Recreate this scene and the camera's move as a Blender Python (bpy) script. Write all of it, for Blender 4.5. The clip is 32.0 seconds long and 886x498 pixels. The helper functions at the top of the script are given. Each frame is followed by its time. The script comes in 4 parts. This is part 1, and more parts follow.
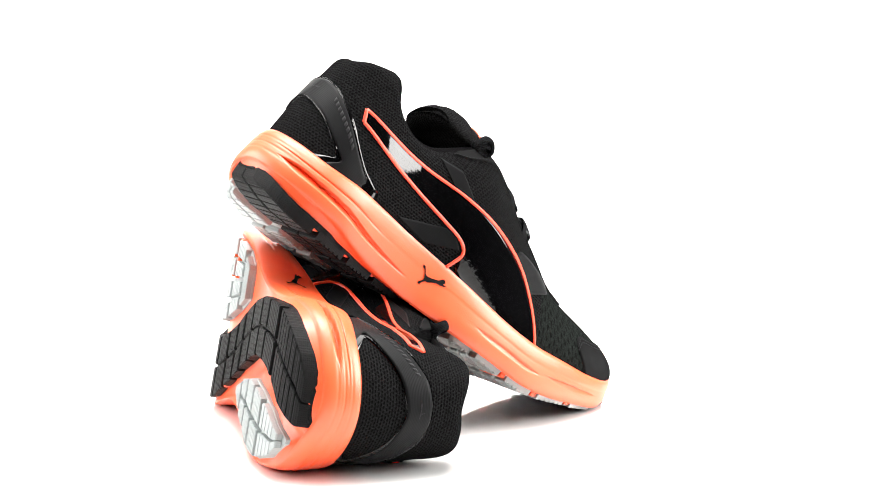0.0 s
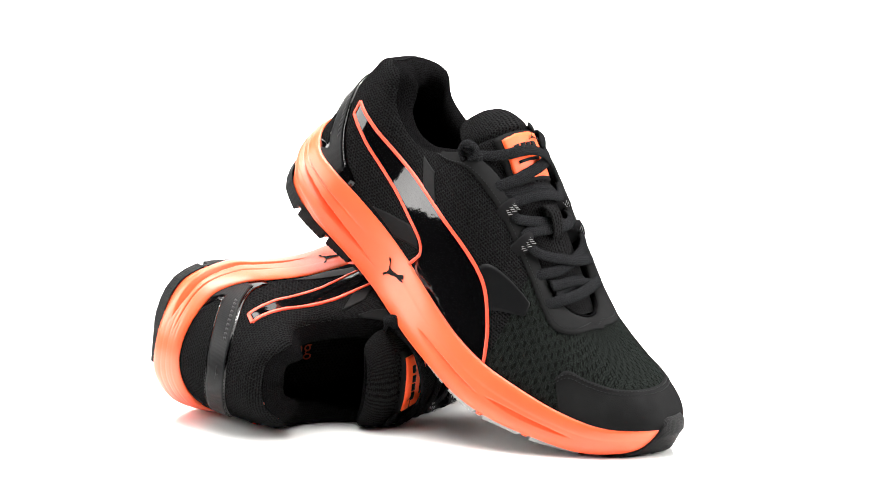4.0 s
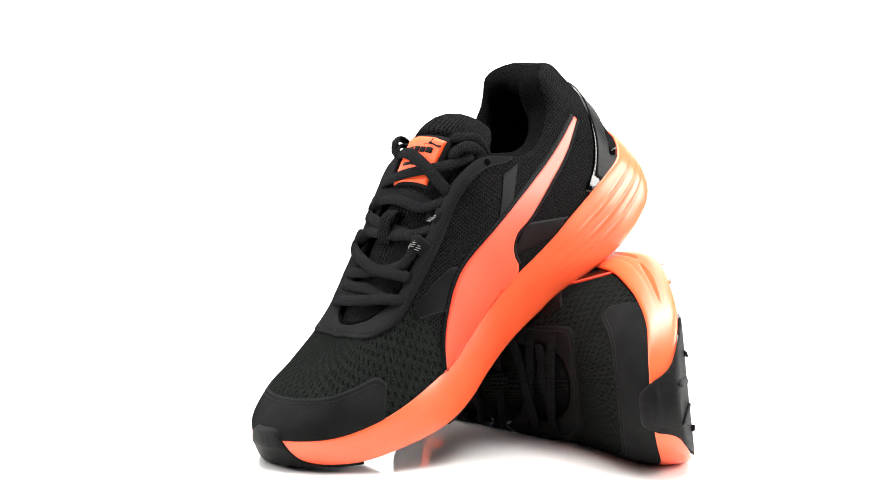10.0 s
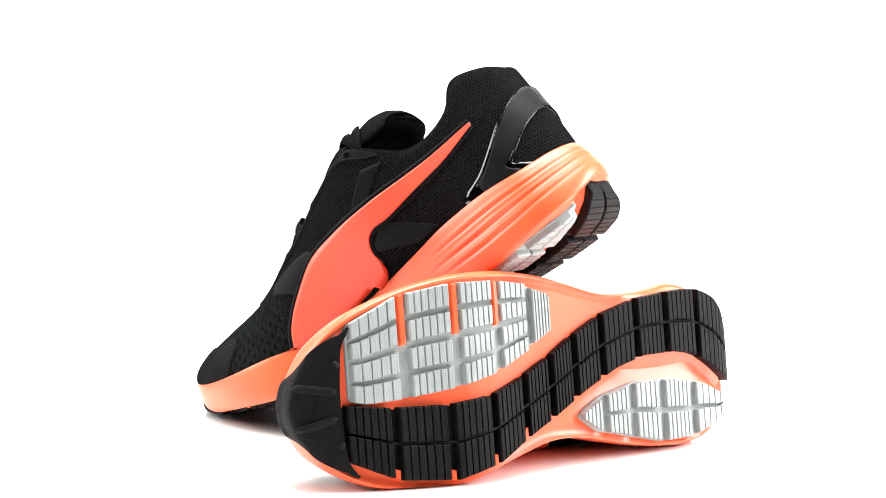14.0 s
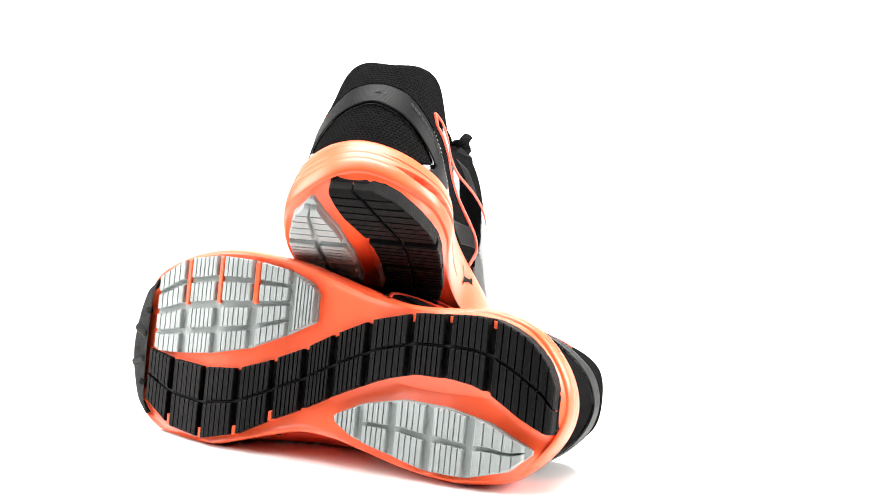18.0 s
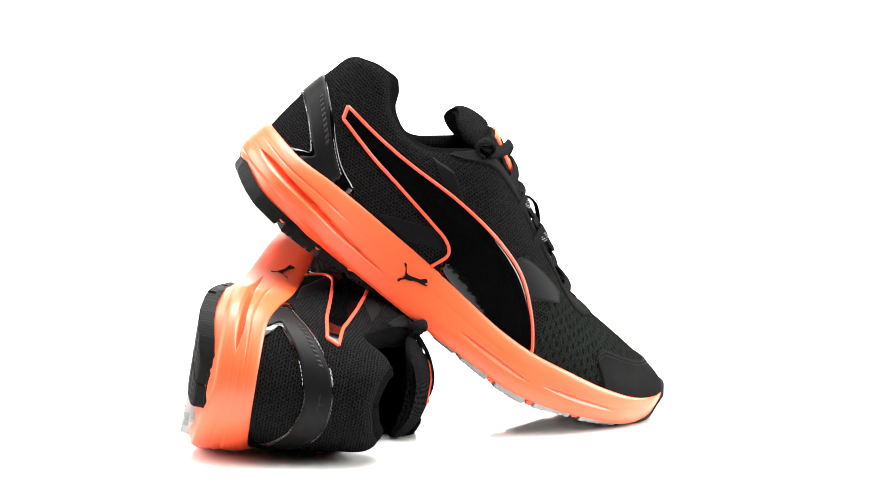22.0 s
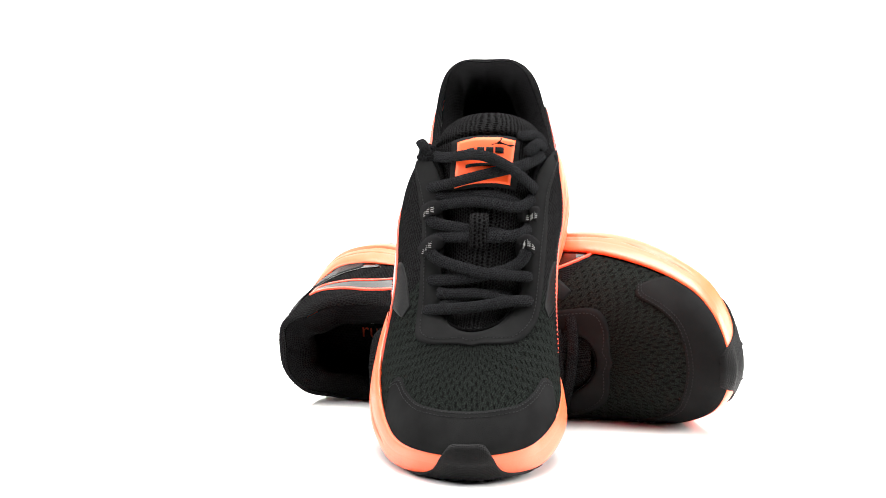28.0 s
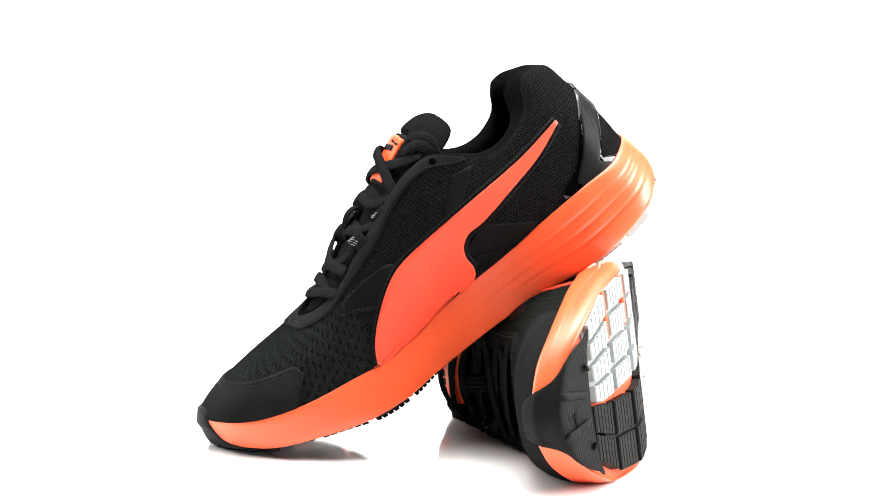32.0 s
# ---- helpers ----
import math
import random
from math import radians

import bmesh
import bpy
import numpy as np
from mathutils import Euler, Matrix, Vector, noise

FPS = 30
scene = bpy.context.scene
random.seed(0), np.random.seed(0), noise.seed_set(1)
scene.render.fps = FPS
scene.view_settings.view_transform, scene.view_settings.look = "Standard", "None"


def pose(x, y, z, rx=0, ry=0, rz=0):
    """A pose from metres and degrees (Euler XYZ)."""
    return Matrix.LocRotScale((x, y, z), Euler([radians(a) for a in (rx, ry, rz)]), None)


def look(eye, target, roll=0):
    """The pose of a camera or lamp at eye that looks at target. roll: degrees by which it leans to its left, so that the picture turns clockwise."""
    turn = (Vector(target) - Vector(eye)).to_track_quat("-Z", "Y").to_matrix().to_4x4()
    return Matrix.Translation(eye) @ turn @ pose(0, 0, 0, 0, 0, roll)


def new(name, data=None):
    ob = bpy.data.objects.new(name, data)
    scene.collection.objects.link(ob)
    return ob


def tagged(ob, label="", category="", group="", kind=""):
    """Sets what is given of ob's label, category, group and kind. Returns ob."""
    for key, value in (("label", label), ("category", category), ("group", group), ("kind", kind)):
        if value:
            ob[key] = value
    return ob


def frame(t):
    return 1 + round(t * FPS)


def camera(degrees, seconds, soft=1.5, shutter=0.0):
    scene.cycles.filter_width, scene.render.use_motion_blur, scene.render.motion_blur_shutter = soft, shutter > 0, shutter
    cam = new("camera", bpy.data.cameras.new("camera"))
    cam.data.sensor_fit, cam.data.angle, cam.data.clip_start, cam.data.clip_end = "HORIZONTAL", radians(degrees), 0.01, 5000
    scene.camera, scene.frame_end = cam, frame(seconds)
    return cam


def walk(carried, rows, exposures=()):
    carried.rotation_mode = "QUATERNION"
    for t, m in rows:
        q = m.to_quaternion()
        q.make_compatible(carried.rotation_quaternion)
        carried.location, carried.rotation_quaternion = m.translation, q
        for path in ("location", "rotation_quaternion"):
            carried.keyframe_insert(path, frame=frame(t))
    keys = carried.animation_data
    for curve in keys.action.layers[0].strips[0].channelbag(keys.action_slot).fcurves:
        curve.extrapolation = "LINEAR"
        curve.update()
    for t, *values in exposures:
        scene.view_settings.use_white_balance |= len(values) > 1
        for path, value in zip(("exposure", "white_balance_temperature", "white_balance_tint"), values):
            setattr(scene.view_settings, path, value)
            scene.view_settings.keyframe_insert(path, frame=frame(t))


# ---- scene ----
from mathutils.bvhtree import BVHTree

# ---- camera: fixed on its stand, looking slightly down at the turntable ----
cam = camera(23.38, 32.0, 0.95)
CAM_POSE = Matrix.Translation((0.0, -1.245, 0.2742)) @ pose(0, 0, 0, 90 - 7.695, 0, -0.0771) @ pose(0, 0, 0, 0, 0, 1.4592)
walk(cam, [(0.0, CAM_POSE), (32.0, CAM_POSE)])

# ---- light: white sweep under soft boxes, unseen dark room added round it ----
world = bpy.data.worlds.new("studio_world")
scene.world = world
world.use_nodes = True
bg = world.node_tree.nodes["Background"]
bg.inputs["Color"].default_value = (1.0, 0.99, 0.97, 1)
bg.inputs["Strength"].default_value = 0.02


def softbox(name, eye, target, sx, sy, watts, colour=(1, 0.985, 0.96)):
    data = bpy.data.lights.new(name, "AREA")
    data.shape, data.size, data.size_y, data.energy, data.color = "RECTANGLE", sx, sy, watts, colour
    ob = new(name, data)
    ob.matrix_world = look(eye, target)
    return ob


softbox("softbox_top", (0.0, 0.10, 1.35), (0, 0.02, 0.0), 1.6, 1.3, 52.0)
softbox("softbox_side_left", (-1.15, 0.12, 0.60), (0, 0, 0.10), 1.0, 0.8, 25.0)
softbox("softbox_side_right", (1.15, 0.05, 0.55), (0, 0, 0.10), 0.8, 0.7, 36.0)
softbox("backdrop_light", (0.0, 0.25, 2.3), (0.0, 0.95, 0.1), 1.6, 0.6, 90.0)
scene.view_settings.exposure = 0.0


# ---- materials ----
def material(name, base, rough=0.5, metal=0.0, spec=0.5, coat=0.0, sheen=0.0):
    m = bpy.data.materials.new(name)
    m.use_nodes = True
    b = m.node_tree.nodes["Principled BSDF"]
    b.inputs["Base Color"].default_value = (*base, 1)
    b.inputs["Roughness"].default_value = rough
    b.inputs["Metallic"].default_value = metal
    b.inputs["Specular IOR Level"].default_value = spec
    b.inputs["Coat Weight"].default_value = coat
    b.inputs["Sheen Weight"].default_value = sheen
    return m


def node(m, kind, **values):
    n = m.node_tree.nodes.new(kind)
    for k, v in values.items():
        n.inputs[k].default_value = v
    return n


def link(m, a, b):
    m.node_tree.links.new(a, b)


def coords(m, which="Object", scale=(1, 1, 1)):
    tc = m.node_tree.nodes.new("ShaderNodeTexCoord")
    mp = node(m, "ShaderNodeMapping", Scale=scale)
    link(m, tc.outputs[which], mp.inputs["Vector"])
    return mp.outputs["Vector"]


def shader(m):
    return m.node_tree.nodes["Principled BSDF"]


def add_bump(m, height, strength, distance, chain=None):
    b = node(m, "ShaderNodeBump", Strength=strength, Distance=distance)
    link(m, height, b.inputs["Height"])
    if chain:
        link(m, chain, b.inputs["Normal"])
    link(m, b.outputs["Normal"], shader(m).inputs["Normal"])
    return b.outputs["Normal"]


def ramp(m, fac, stops):
    r = m.node_tree.nodes.new("ShaderNodeValToRGB")
    r.color_ramp.elements[0].position, r.color_ramp.elements[0].color = stops[0][0], (*stops[0][1], 1)
    r.color_ramp.elements[1].position, r.color_ramp.elements[1].color = stops[1][0], (*stops[1][1], 1)
    link(m, fac, r.inputs["Fac"])
    return r.outputs["Color"]


def noisy(m, scale, detail=3.0, which="Object", stretch=(1, 1, 1)):
    n = node(m, "ShaderNodeTexNoise", Scale=scale, Detail=detail)
    link(m, coords(m, which, stretch), n.inputs["Vector"])
    return n.outputs["Fac"]


def calc(m, op, a, b=0.0, c=0.0):
    n = m.node_tree.nodes.new("ShaderNodeMath")
    n.operation = op
    for i, v in enumerate((a, b, c)):
        if hasattr(v, "is_linked"):
            link(m, v, n.inputs[i])
        else:
            n.inputs[i].default_value = v
    return n.outputs[0]


def knit(name, yarn, hole, pitch, row, half, swap=False, rib=0.0, bump=0.0006):
    """Engineered knit: staggered small openings in a yarn ground, sized in metres on the UVs."""
    m = material(name, yarn, 0.95, spec=0.0)
    warp = node(m, "ShaderNodeTexNoise", Scale=300.0, Detail=1.0)
    uv = coords(m, "UV")
    link(m, uv, warp.inputs["Vector"])
    mix = m.node_tree.nodes.new("ShaderNodeVectorMath")
    mix.operation = "MULTIPLY_ADD"
    mix.inputs[1].default_value = (0.0012, 0.0012, 0)
    link(m, warp.outputs["Color"], mix.inputs[0])
    link(m, uv, mix.inputs[2])
    sep = m.node_tree.nodes.new("ShaderNodeSeparateXYZ")
    link(m, mix.outputs["Vector"], sep.inputs[0])
    u, v = (sep.outputs[1], sep.outputs[0]) if swap else (sep.outputs[0], sep.outputs[1])
    rows = calc(m, "MULTIPLY", v, 1 / row)
    odd = calc(m, "MULTIPLY", calc(m, "MODULO", calc(m, "FLOOR", calc(m, "ADD", rows, 1000.0)), 2.0), 0.5)
    du = calc(m, "ABSOLUTE", calc(m, "SUBTRACT", calc(m, "FRACT", calc(m, "ADD", calc(m, "MULTIPLY_ADD", u, 1 / pitch, odd), 1000.0)), 0.5))
    dv = calc(m, "ABSOLUTE", calc(m, "SUBTRACT", calc(m, "FRACT", calc(m, "ADD", rows, 1000.0)), 0.5))
    a = calc(m, "POWER", calc(m, "MULTIPLY", du, 1 / half[0]), 2.0)
    b = calc(m, "POWER", calc(m, "MULTIPLY", dv, 1 / half[1]), 2.0)
    d = m.node_tree.nodes.new("ShaderNodeMapRange")
    d.interpolation_type = "SMOOTHSTEP"
    link(m, calc(m, "ADD", a, b), d.inputs["Value"])
    d.inputs["From Min"].default_value, d.inputs["From Max"].default_value = 0.55, 1.25
    ground = d.outputs["Result"]
    col = ramp(m, ground, ((0.0, hole), (1.0, yarn)))
    # glints of the yarn, put into its colour as fine noise
    glint_tone = m.node_tree.nodes.new("ShaderNodeMixRGB")
    glint_tone.blend_type = "MULTIPLY"
    glint_tone.inputs["Fac"].default_value = 1.0
    link(m, col, glint_tone.inputs["Color1"])
    link(m, ramp(m, noisy(m, 1300.0, 3.0), ((0.32, (0.35, 0.35, 0.35)), (0.68, (1.3, 1.3, 1.3)))), glint_tone.inputs["Color2"])
    link(m, glint_tone.outputs["Color"], shader(m).inputs["Base Color"])
    height = ground
    if rib:
        wave = calc(m, "SINE", calc(m, "MULTIPLY", v, 2 * math.pi / rib))
        height = calc(m, "MULTIPLY_ADD", wave, 0.25, ground)
    first = add_bump(m, height, 1.0, bump)
    add_bump(m, noisy(m, 2200.0, 2.0), 0.4, 0.0003, first)
    return m


def grained(name, base, rough, grain, depth, spec=0.5, coat=0.0, spread=0.2, sheen=0.0):
    """A plain surface with fine relief and a faint larger unevenness."""
    m = material(name, base, rough, spec=spec, coat=coat, sheen=sheen)
    lo, hi = [c * (1 - spread) for c in base], [min(1, c * (1 + spread)) for c in base]
    link(m, ramp(m, noisy(m, 45.0, 5.0), ((0.3, lo), (0.7, hi))), shader(m).inputs["Base Color"])
    add_bump(m, noisy(m, grain, 3.0), 0.6, depth)
    return m


ORANGE = (0.95, 0.114, 0.038)
M_KNIT = knit("black_air_mesh", (0.0125, 0.0126, 0.0129), (0.0030, 0.0030, 0.0031), 0.0022, 0.0017, (0.36, 0.26), bump=0.0008)
M_VAMP = knit("black_vamp_mesh", (0.0125, 0.0146, 0.0134), (0.0058, 0.0065, 0.0060), 0.0070, 0.0038, (0.27, 0.21), swap=True, rib=0.0011, bump=0.0005)
M_LINING = knit("black_lining_mesh", (0.0066, 0.0066, 0.0069), (0.0016, 0.0016, 0.0016), 0.0026, 0.0018, (0.3, 0.3), bump=0.0004)
M_SUEDE = grained("black_nubuck", (0.0118, 0.0120, 0.0122), 0.9, 1800.0, 0.0003, spec=0.0)
M_STRAP = grained("black_matte_film", (0.0044, 0.0046, 0.0050), 0.5, 900.0, 0.0001, spec=0.06)
M_BAND = grained("dark_heel_film", (0.0058, 0.0060, 0.0065), 0.45, 700.0, 0.00008, spec=0.09)
M_PATENT = grained("black_patent", (0.0015, 0.0015, 0.0017), 0.04, 210.0, 0.00012, spec=0.4)
M_LACE = knit("black_lace_weave", (0.0150, 0.0155, 0.0165), (0.0070, 0.0072, 0.0076), 0.0015, 0.0009, (0.3, 0.3), bump=0.00016)
M_RUBBER = grained("black_rubber", (0.0040, 0.0040, 0.0043), 0.6, 1500.0, 0.0002, spec=0.12)
M_WHITE_RUBBER = grained("pale_grey_rubber", (0.31, 0.338, 0.336), 0.55, 1500.0, 0.0002, spread=0.06)
M_FOAM = grained("orange_foam", ORANGE, 0.35, 1600.0, 0.00010, spec=0.5, spread=0.05)
M_ORANGE_FILM = grained("orange_film", (0.95, 0.085, 0.044), 0.38, 900.0, 0.00005, spec=0.35, spread=0.04)
M_LABEL = grained("orange_woven_label", (0.95, 0.085, 0.008), 0.6, 2400.0, 0.0001, spread=0.06)
M_THREAD = material("black_thread", (0.017, 0.017, 0.0175), 0.8, spec=0.05)
M_PRINT = material("black_print", (0.006, 0.006, 0.006), 0.6, spec=0.05)
M_GREY_PRINT = material("grey_print", (0.012, 0.012, 0.013), 0.4, spec=0.15)
M_WEBBING = grained("black_webbing", (0.011, 0.011, 0.0115), 0.85, 1500.0, 0.0002, spec=0.0)
M_SILVER = material("silver_thread", (0.20, 0.20, 0.20), 0.5, metal=0.2)
M_EYELET_SHADE = material("eyelet_shade", (0.0008, 0.0008, 0.0008), 0.9, spec=0.02)
M_INSOLE_PRINT = material("orange_insole_print", (0.13, 0.020, 0.010), 0.8, spec=0.1)
M_STICKER = grained("grey_sticker", (0.085, 0.088, 0.09), 0.6, 900.0, 0.00005, spread=0.05)
M_STICKER_PRINT = material("sticker_print", (0.012, 0.012, 0.012), 0.6)



def dimpled(m, scale, depth):
    """Small raised dots moulded into the rubber."""
    v = node(m, "ShaderNodeTexVoronoi", Scale=scale, Randomness=0.25)
    link(m, coords(m), v.inputs["Vector"])
    dots = calc(m, "SUBTRACT", 1.0, calc(m, "MULTIPLY", v.outputs["Distance"], 1.6))
    add_bump(m, dots, 0.8, depth)


def lined(m, pitch, depth):
    """Fine slanting lines pressed into a film."""
    sep = m.node_tree.nodes.new("ShaderNodeSeparateXYZ")
    link(m, coords(m), sep.inputs[0])
    wave = calc(m, "SINE", calc(m, "MULTIPLY", calc(m, "MULTIPLY_ADD", sep.outputs[0], 0.55, sep.outputs[2]), 2 * math.pi / pitch))
    add_bump(m, wave, 0.7, depth)


lined(M_BAND, 0.0010, 0.00003)
lined(M_STRAP, 0.0009, 0.000012)
dimpled(M_RUBBER, 900.0, 0.00022)
dimpled(M_WHITE_RUBBER, 800.0, 0.00016)

M_SHEET = material("white_acrylic_sheet", (0.86, 0.86, 0.852), 0.5, spec=0.3, coat=1.0)
shader(M_SHEET).inputs["Coat Roughness"].default_value = 0.04
link(M_SHEET, ramp(M_SHEET, noisy(M_SHEET, 3.0, 4.0), ((0.3, (0.85, 0.85, 0.842)), (0.7, (0.87, 0.87, 0.862)))), shader(M_SHEET).inputs["Base Color"])
M_ROOM = grained("dark_surround", (0.030, 0.030, 0.031), 0.8, 60.0, 0.0006, spec=0.2, spread=0.15)
M_PAPER = grained("white_backdrop_paper", (0.88, 0.88, 0.875), 0.9, 400.0, 0.0002, spread=0.01)


# ---- geometry helpers ----
def spline(values, u):
    """Catmull-Rom through a row of values (numbers or vectors) at u, in steps, clamped at its ends."""
    a = np.asarray(values, float)
    last = len(a) - 1
    u = min(max(u, 0.0), float(last))
    i = min(int(u), last - 1)
    f = u - i
    p1, p2 = a[i], a[i + 1]
    p0 = a[i - 1] if i > 0 else 2 * p1 - p2
    p3 = a[i + 2] if i + 2 <= last else 2 * p2 - p1
    return p1 + 0.5 * f * (p2 - p0 + f * (2 * p0 - 5 * p1 + 4 * p2 - p3 + f * (3 * (p1 - p2) + p3 - p0)))


def at_x(knots, x):
    """A profile over x: knots are (x, value) pairs."""
    k = np.asarray(knots, float)
    return float(np.interp(x, k[:, 0], k[:, 1]))


def resample(points, n):
    """n points along a smooth curve through the given ones."""
    p = np.asarray(points, float)
    fine = np.array([spline(p, u) for u in np.linspace(0, len(p) - 1, 12 * len(p))])
    d = np.concatenate([[0], np.cumsum(np.linalg.norm(np.diff(fine, axis=0), axis=1))])
    return np.array([[np.interp(t, d, fine[:, c]) for c in range(p.shape[1])] for t in np.linspace(0, d[-1], n)])


def mesh_from(name, verts, faces, mat, uvs=None, smooth=True, flip=False):
    me = bpy.data.meshes.new(name)
    if flip:
        faces = [tuple(reversed(f)) for f in faces]
    me.from_pydata([tuple(v) for v in verts], [], faces)
    me.materials.append(mat)
    if uvs is not None:
        layer = me.uv_layers.new(name="UVMap")
        idx = np.zeros(len(me.loops), int)
        me.loops.foreach_get("vertex_index", idx)
        layer.data.foreach_set("uv", np.asarray(uvs, float)[idx].ravel())
    if smooth:
        me.polygons.foreach_set("use_smooth", [True] * len(me.polygons))
    me.update()
    return me


def part(name, me, parent, label="", mat=None):
    """Links a mesh, or a bmesh with its material, as one part under a thing."""
    if isinstance(me, bmesh.types.BMesh):
        bm, me = me, bpy.data.meshes.new(name)
        bm.to_mesh(me)
        bm.free()
        me.materials.append(mat)
    ob = new(name, me)
    ob.parent = parent
    if label:
        ob["label"] = label
    return ob


def grid_faces(nu, nv, wrap_u=False, base=0):
    """Quads of a grid of nu x nv points, point (i, j) at base + i * nv + j."""
    out = []
    for i in range(nu if wrap_u else nu - 1):
        k = (i + 1) % nu
        for j in range(nv - 1):
            out.append((base + i * nv + j, base + k * nv + j, base + k * nv + j + 1, base + i * nv + j + 1))
    return out


# ---- form of the shoe: x to the toe, z up from the tread, outer side at -y ----
BX = (.0035, .0095, .025, .045, .066, .088, .110, .130, .152, .175, .198, .221, .246, .2690, .2845, .2920)
BY_OUT = (0, -.019, -.035, -.041, -.0415, -.042, -.045, -.049, -.0535, -.0570, -.0580, -.0563, -.0512, -.0420, -.0265, -.0025)
BY_IN = (0, .018, .0325, .0375, .0385, .0375, .034, .030, .0285, .0325, .0390, .0440, .0425, .0340, .0205, -.0025)
BZ = (.0325, .0315, .0295, .0305, .0305, .0300, .0297, .0292, .0278, .0270, .0285, .0330, .0385, .0460, .0550, .0600)
CX = (.0205, .0225, .0350, .0465, .064, .079, .092, .106, .124, .147, .170, .190, .205, .211, .213, .2135)
CY = (0, .0140, .0225, .0280, .0312, .0334, .0362, .0350, .0275, .0245, .0235, .0215, .0155, .009, .004, 0)
CZ = (.0968, .0990, .1002, .0865, .080, .0820, .0915, .1020, .1005, .0915, .0820, .0725, .0700, .0700, .0700, .0700)
NN = (1.9, 1.8, 1.7, 1.7, 1.8, 1.95, 2.2, 2.3, 2.15, 2.0, 1.95, 1.95, 2.1, 2.45, 2.9, 3.1)
LEAN = (.12, .15, .25, .32, .35, .35, .35, .35, .35, .35, .32, .25, .15, .08, .06, .05)
OX = (-.0018, .0035, .0205, .045, .066, .088, .110, .130, .152, .175, .200, .224, .248, .2725, .288, .2960)
OY_OUT = (0, -.021, -.041, -.0485, -.047, -.046, -.0480, -.0540, -.0605, -.0645, -.0660, -.0640, -.0580, -.0465, -.0285, -.0025)
OY_IN = (0, .020, .0385, .044, .0435, .0405, .0355, .031, .030, .0350, .0420, .0470, .0450, .0360, .0205, -.0025)
MZ = (.012, .011, .0080, .005, .0015, .0005, .0005, .0010, .002, .0035, .005, .0105, .0195, .0295, .0405, .0465)
MZ_IN = (.012, .006, .0000, -.0040, -.0042, -.0015, .0005, .0015, .002, .0035, .005, .0105, .0195, .0295, .0405, .0465)
SHIFT = ((.02, -.004), (.045, -.0007), (.07, .0026), (.11, .0028), (.15, .0025), (.19, 0.0), (.215, -.004))
LAST = 15
TREAD = ((0, .0055), (.005, .0005), (.012, -.0035), (.02, -.0060), (.04, -.0075), (.06, -.0070), (.08, -.0054), (.12, -.0018), (.16, .0002), (.19, .0006), (.205, .002), (.2155, .0045), (.235, .0125), (.25, .0180), (.266, .0250), (.276, .0300), (.285, .0370), (.292, .0440), (.299, .0510))


def full_rows():
    """Closed rows of bottom and top edges, smoothed round heel and toe."""
    b, c, o, n = [], [], [], []
    for i in range(30):
        k = i if i <= LAST else 30 - i
        side = -1 if i <= LAST else 1
        b.append((BX[k], (BY_OUT if side < 0 else BY_IN)[k], BZ[k]))
        c.append((CX[k], side * CY[k] + at_x(SHIFT, CX[k]), CZ[k]))
        o.append((OX[k], (OY_OUT if side < 0 else OY_IN)[k], (MZ if side < 0 else MZ_IN)[k]))
        # the outer shoulder of the forefoot falls away sooner
        n.append(NN[k] - (0.26 if side < 0 and 7 <= k <= 13 else 0.0))
    return [np.array(r, float) for r in (b, c, o, n)]


RB, RC, RO, RN = full_rows()


def loop(row, s):
    """Catmull-Rom on a closed row of 30."""
    i = int(math.floor(s))
    f = s - i
    p0, p1, p2, p3 = (row[(i + d) % 30] for d in (-1, 0, 1, 2))
    return p1 + 0.5 * f * (p2 - p0 + f * (2 * p0 - 5 * p1 + 4 * p2 - p3 + f * (3 * (p1 - p2) + p3 - p0)))


def upper_point(s, v):
    """The outer skin of the upper; v from 0 at the sole to 1 at the top line."""
    b, c, n = loop(RB, s), loop(RC, s), float(loop(RN, s))
    lean = spline(LEAN, s % 30 if s % 30 <= 15 else 30 - s % 30)
    phi = lean + min(max(v, 0.0), 1.0) * (math.pi / 2 - lean)
    h0, z0 = 1 - math.cos(lean) ** (2 / n), math.sin(lean) ** (2 / n)
    h = (1 - max(0.0, math.cos(phi)) ** (2 / n) - h0) / (1 - h0)
    z = (math.sin(phi) ** (2 / n) - z0) / (1 - z0)
    p = np.array([b[0] + (c[0] - b[0]) * h, b[1] + (c[1] - b[1]) * h, b[2] + (c[2] - b[2]) * z])
    # the inner side swells out over the narrow waist of the sole
    if s % 30 > 18:
        w = math.exp(-((s % 30 - 22.3) / 2.2) ** 2)
        p[1] += 0.0125 * w * math.sin(math.pi * min(max(v, 0.0), 1.0) ** 0.62)
    # the outer side is full over the arch as well
    if 3 < s % 30 < 12:
        w = math.exp(-((s % 30 - 7.0) / 1.9) ** 2)
        p[1] -= 0.0050 * w * math.sin(math.pi * min(max(v, 0.0), 1.0) ** 0.75)
    # padded collar: swells a little below the top line
    heelish = max(0.0, 1 - min(s % 30, 30 - s % 30) / 6.5)
    if heelish > 0:
        out = b[:2] - np.array([.05, 0])
        out = out / (np.linalg.norm(out) + 1e-9)
        p[:2] += out * 0.0022 * heelish ** 0.5 * math.exp(-((v - 0.78) / 0.16) ** 2)
    return p


def upper_frame(s, v):
    p = upper_point(s, v)
    a = upper_point(s + 0.05, v) - upper_point(s - 0.05, v)
    v0, v1 = max(0.0, v - 0.02), min(1.0, v + 0.02)
    b = upper_point(s, v1) - upper_point(s, v0)
    n = np.cross(a, b)
    ln = np.linalg.norm(n)
    return p, n / ln if ln > 1e-12 else np.array([0, 0, 1.0])


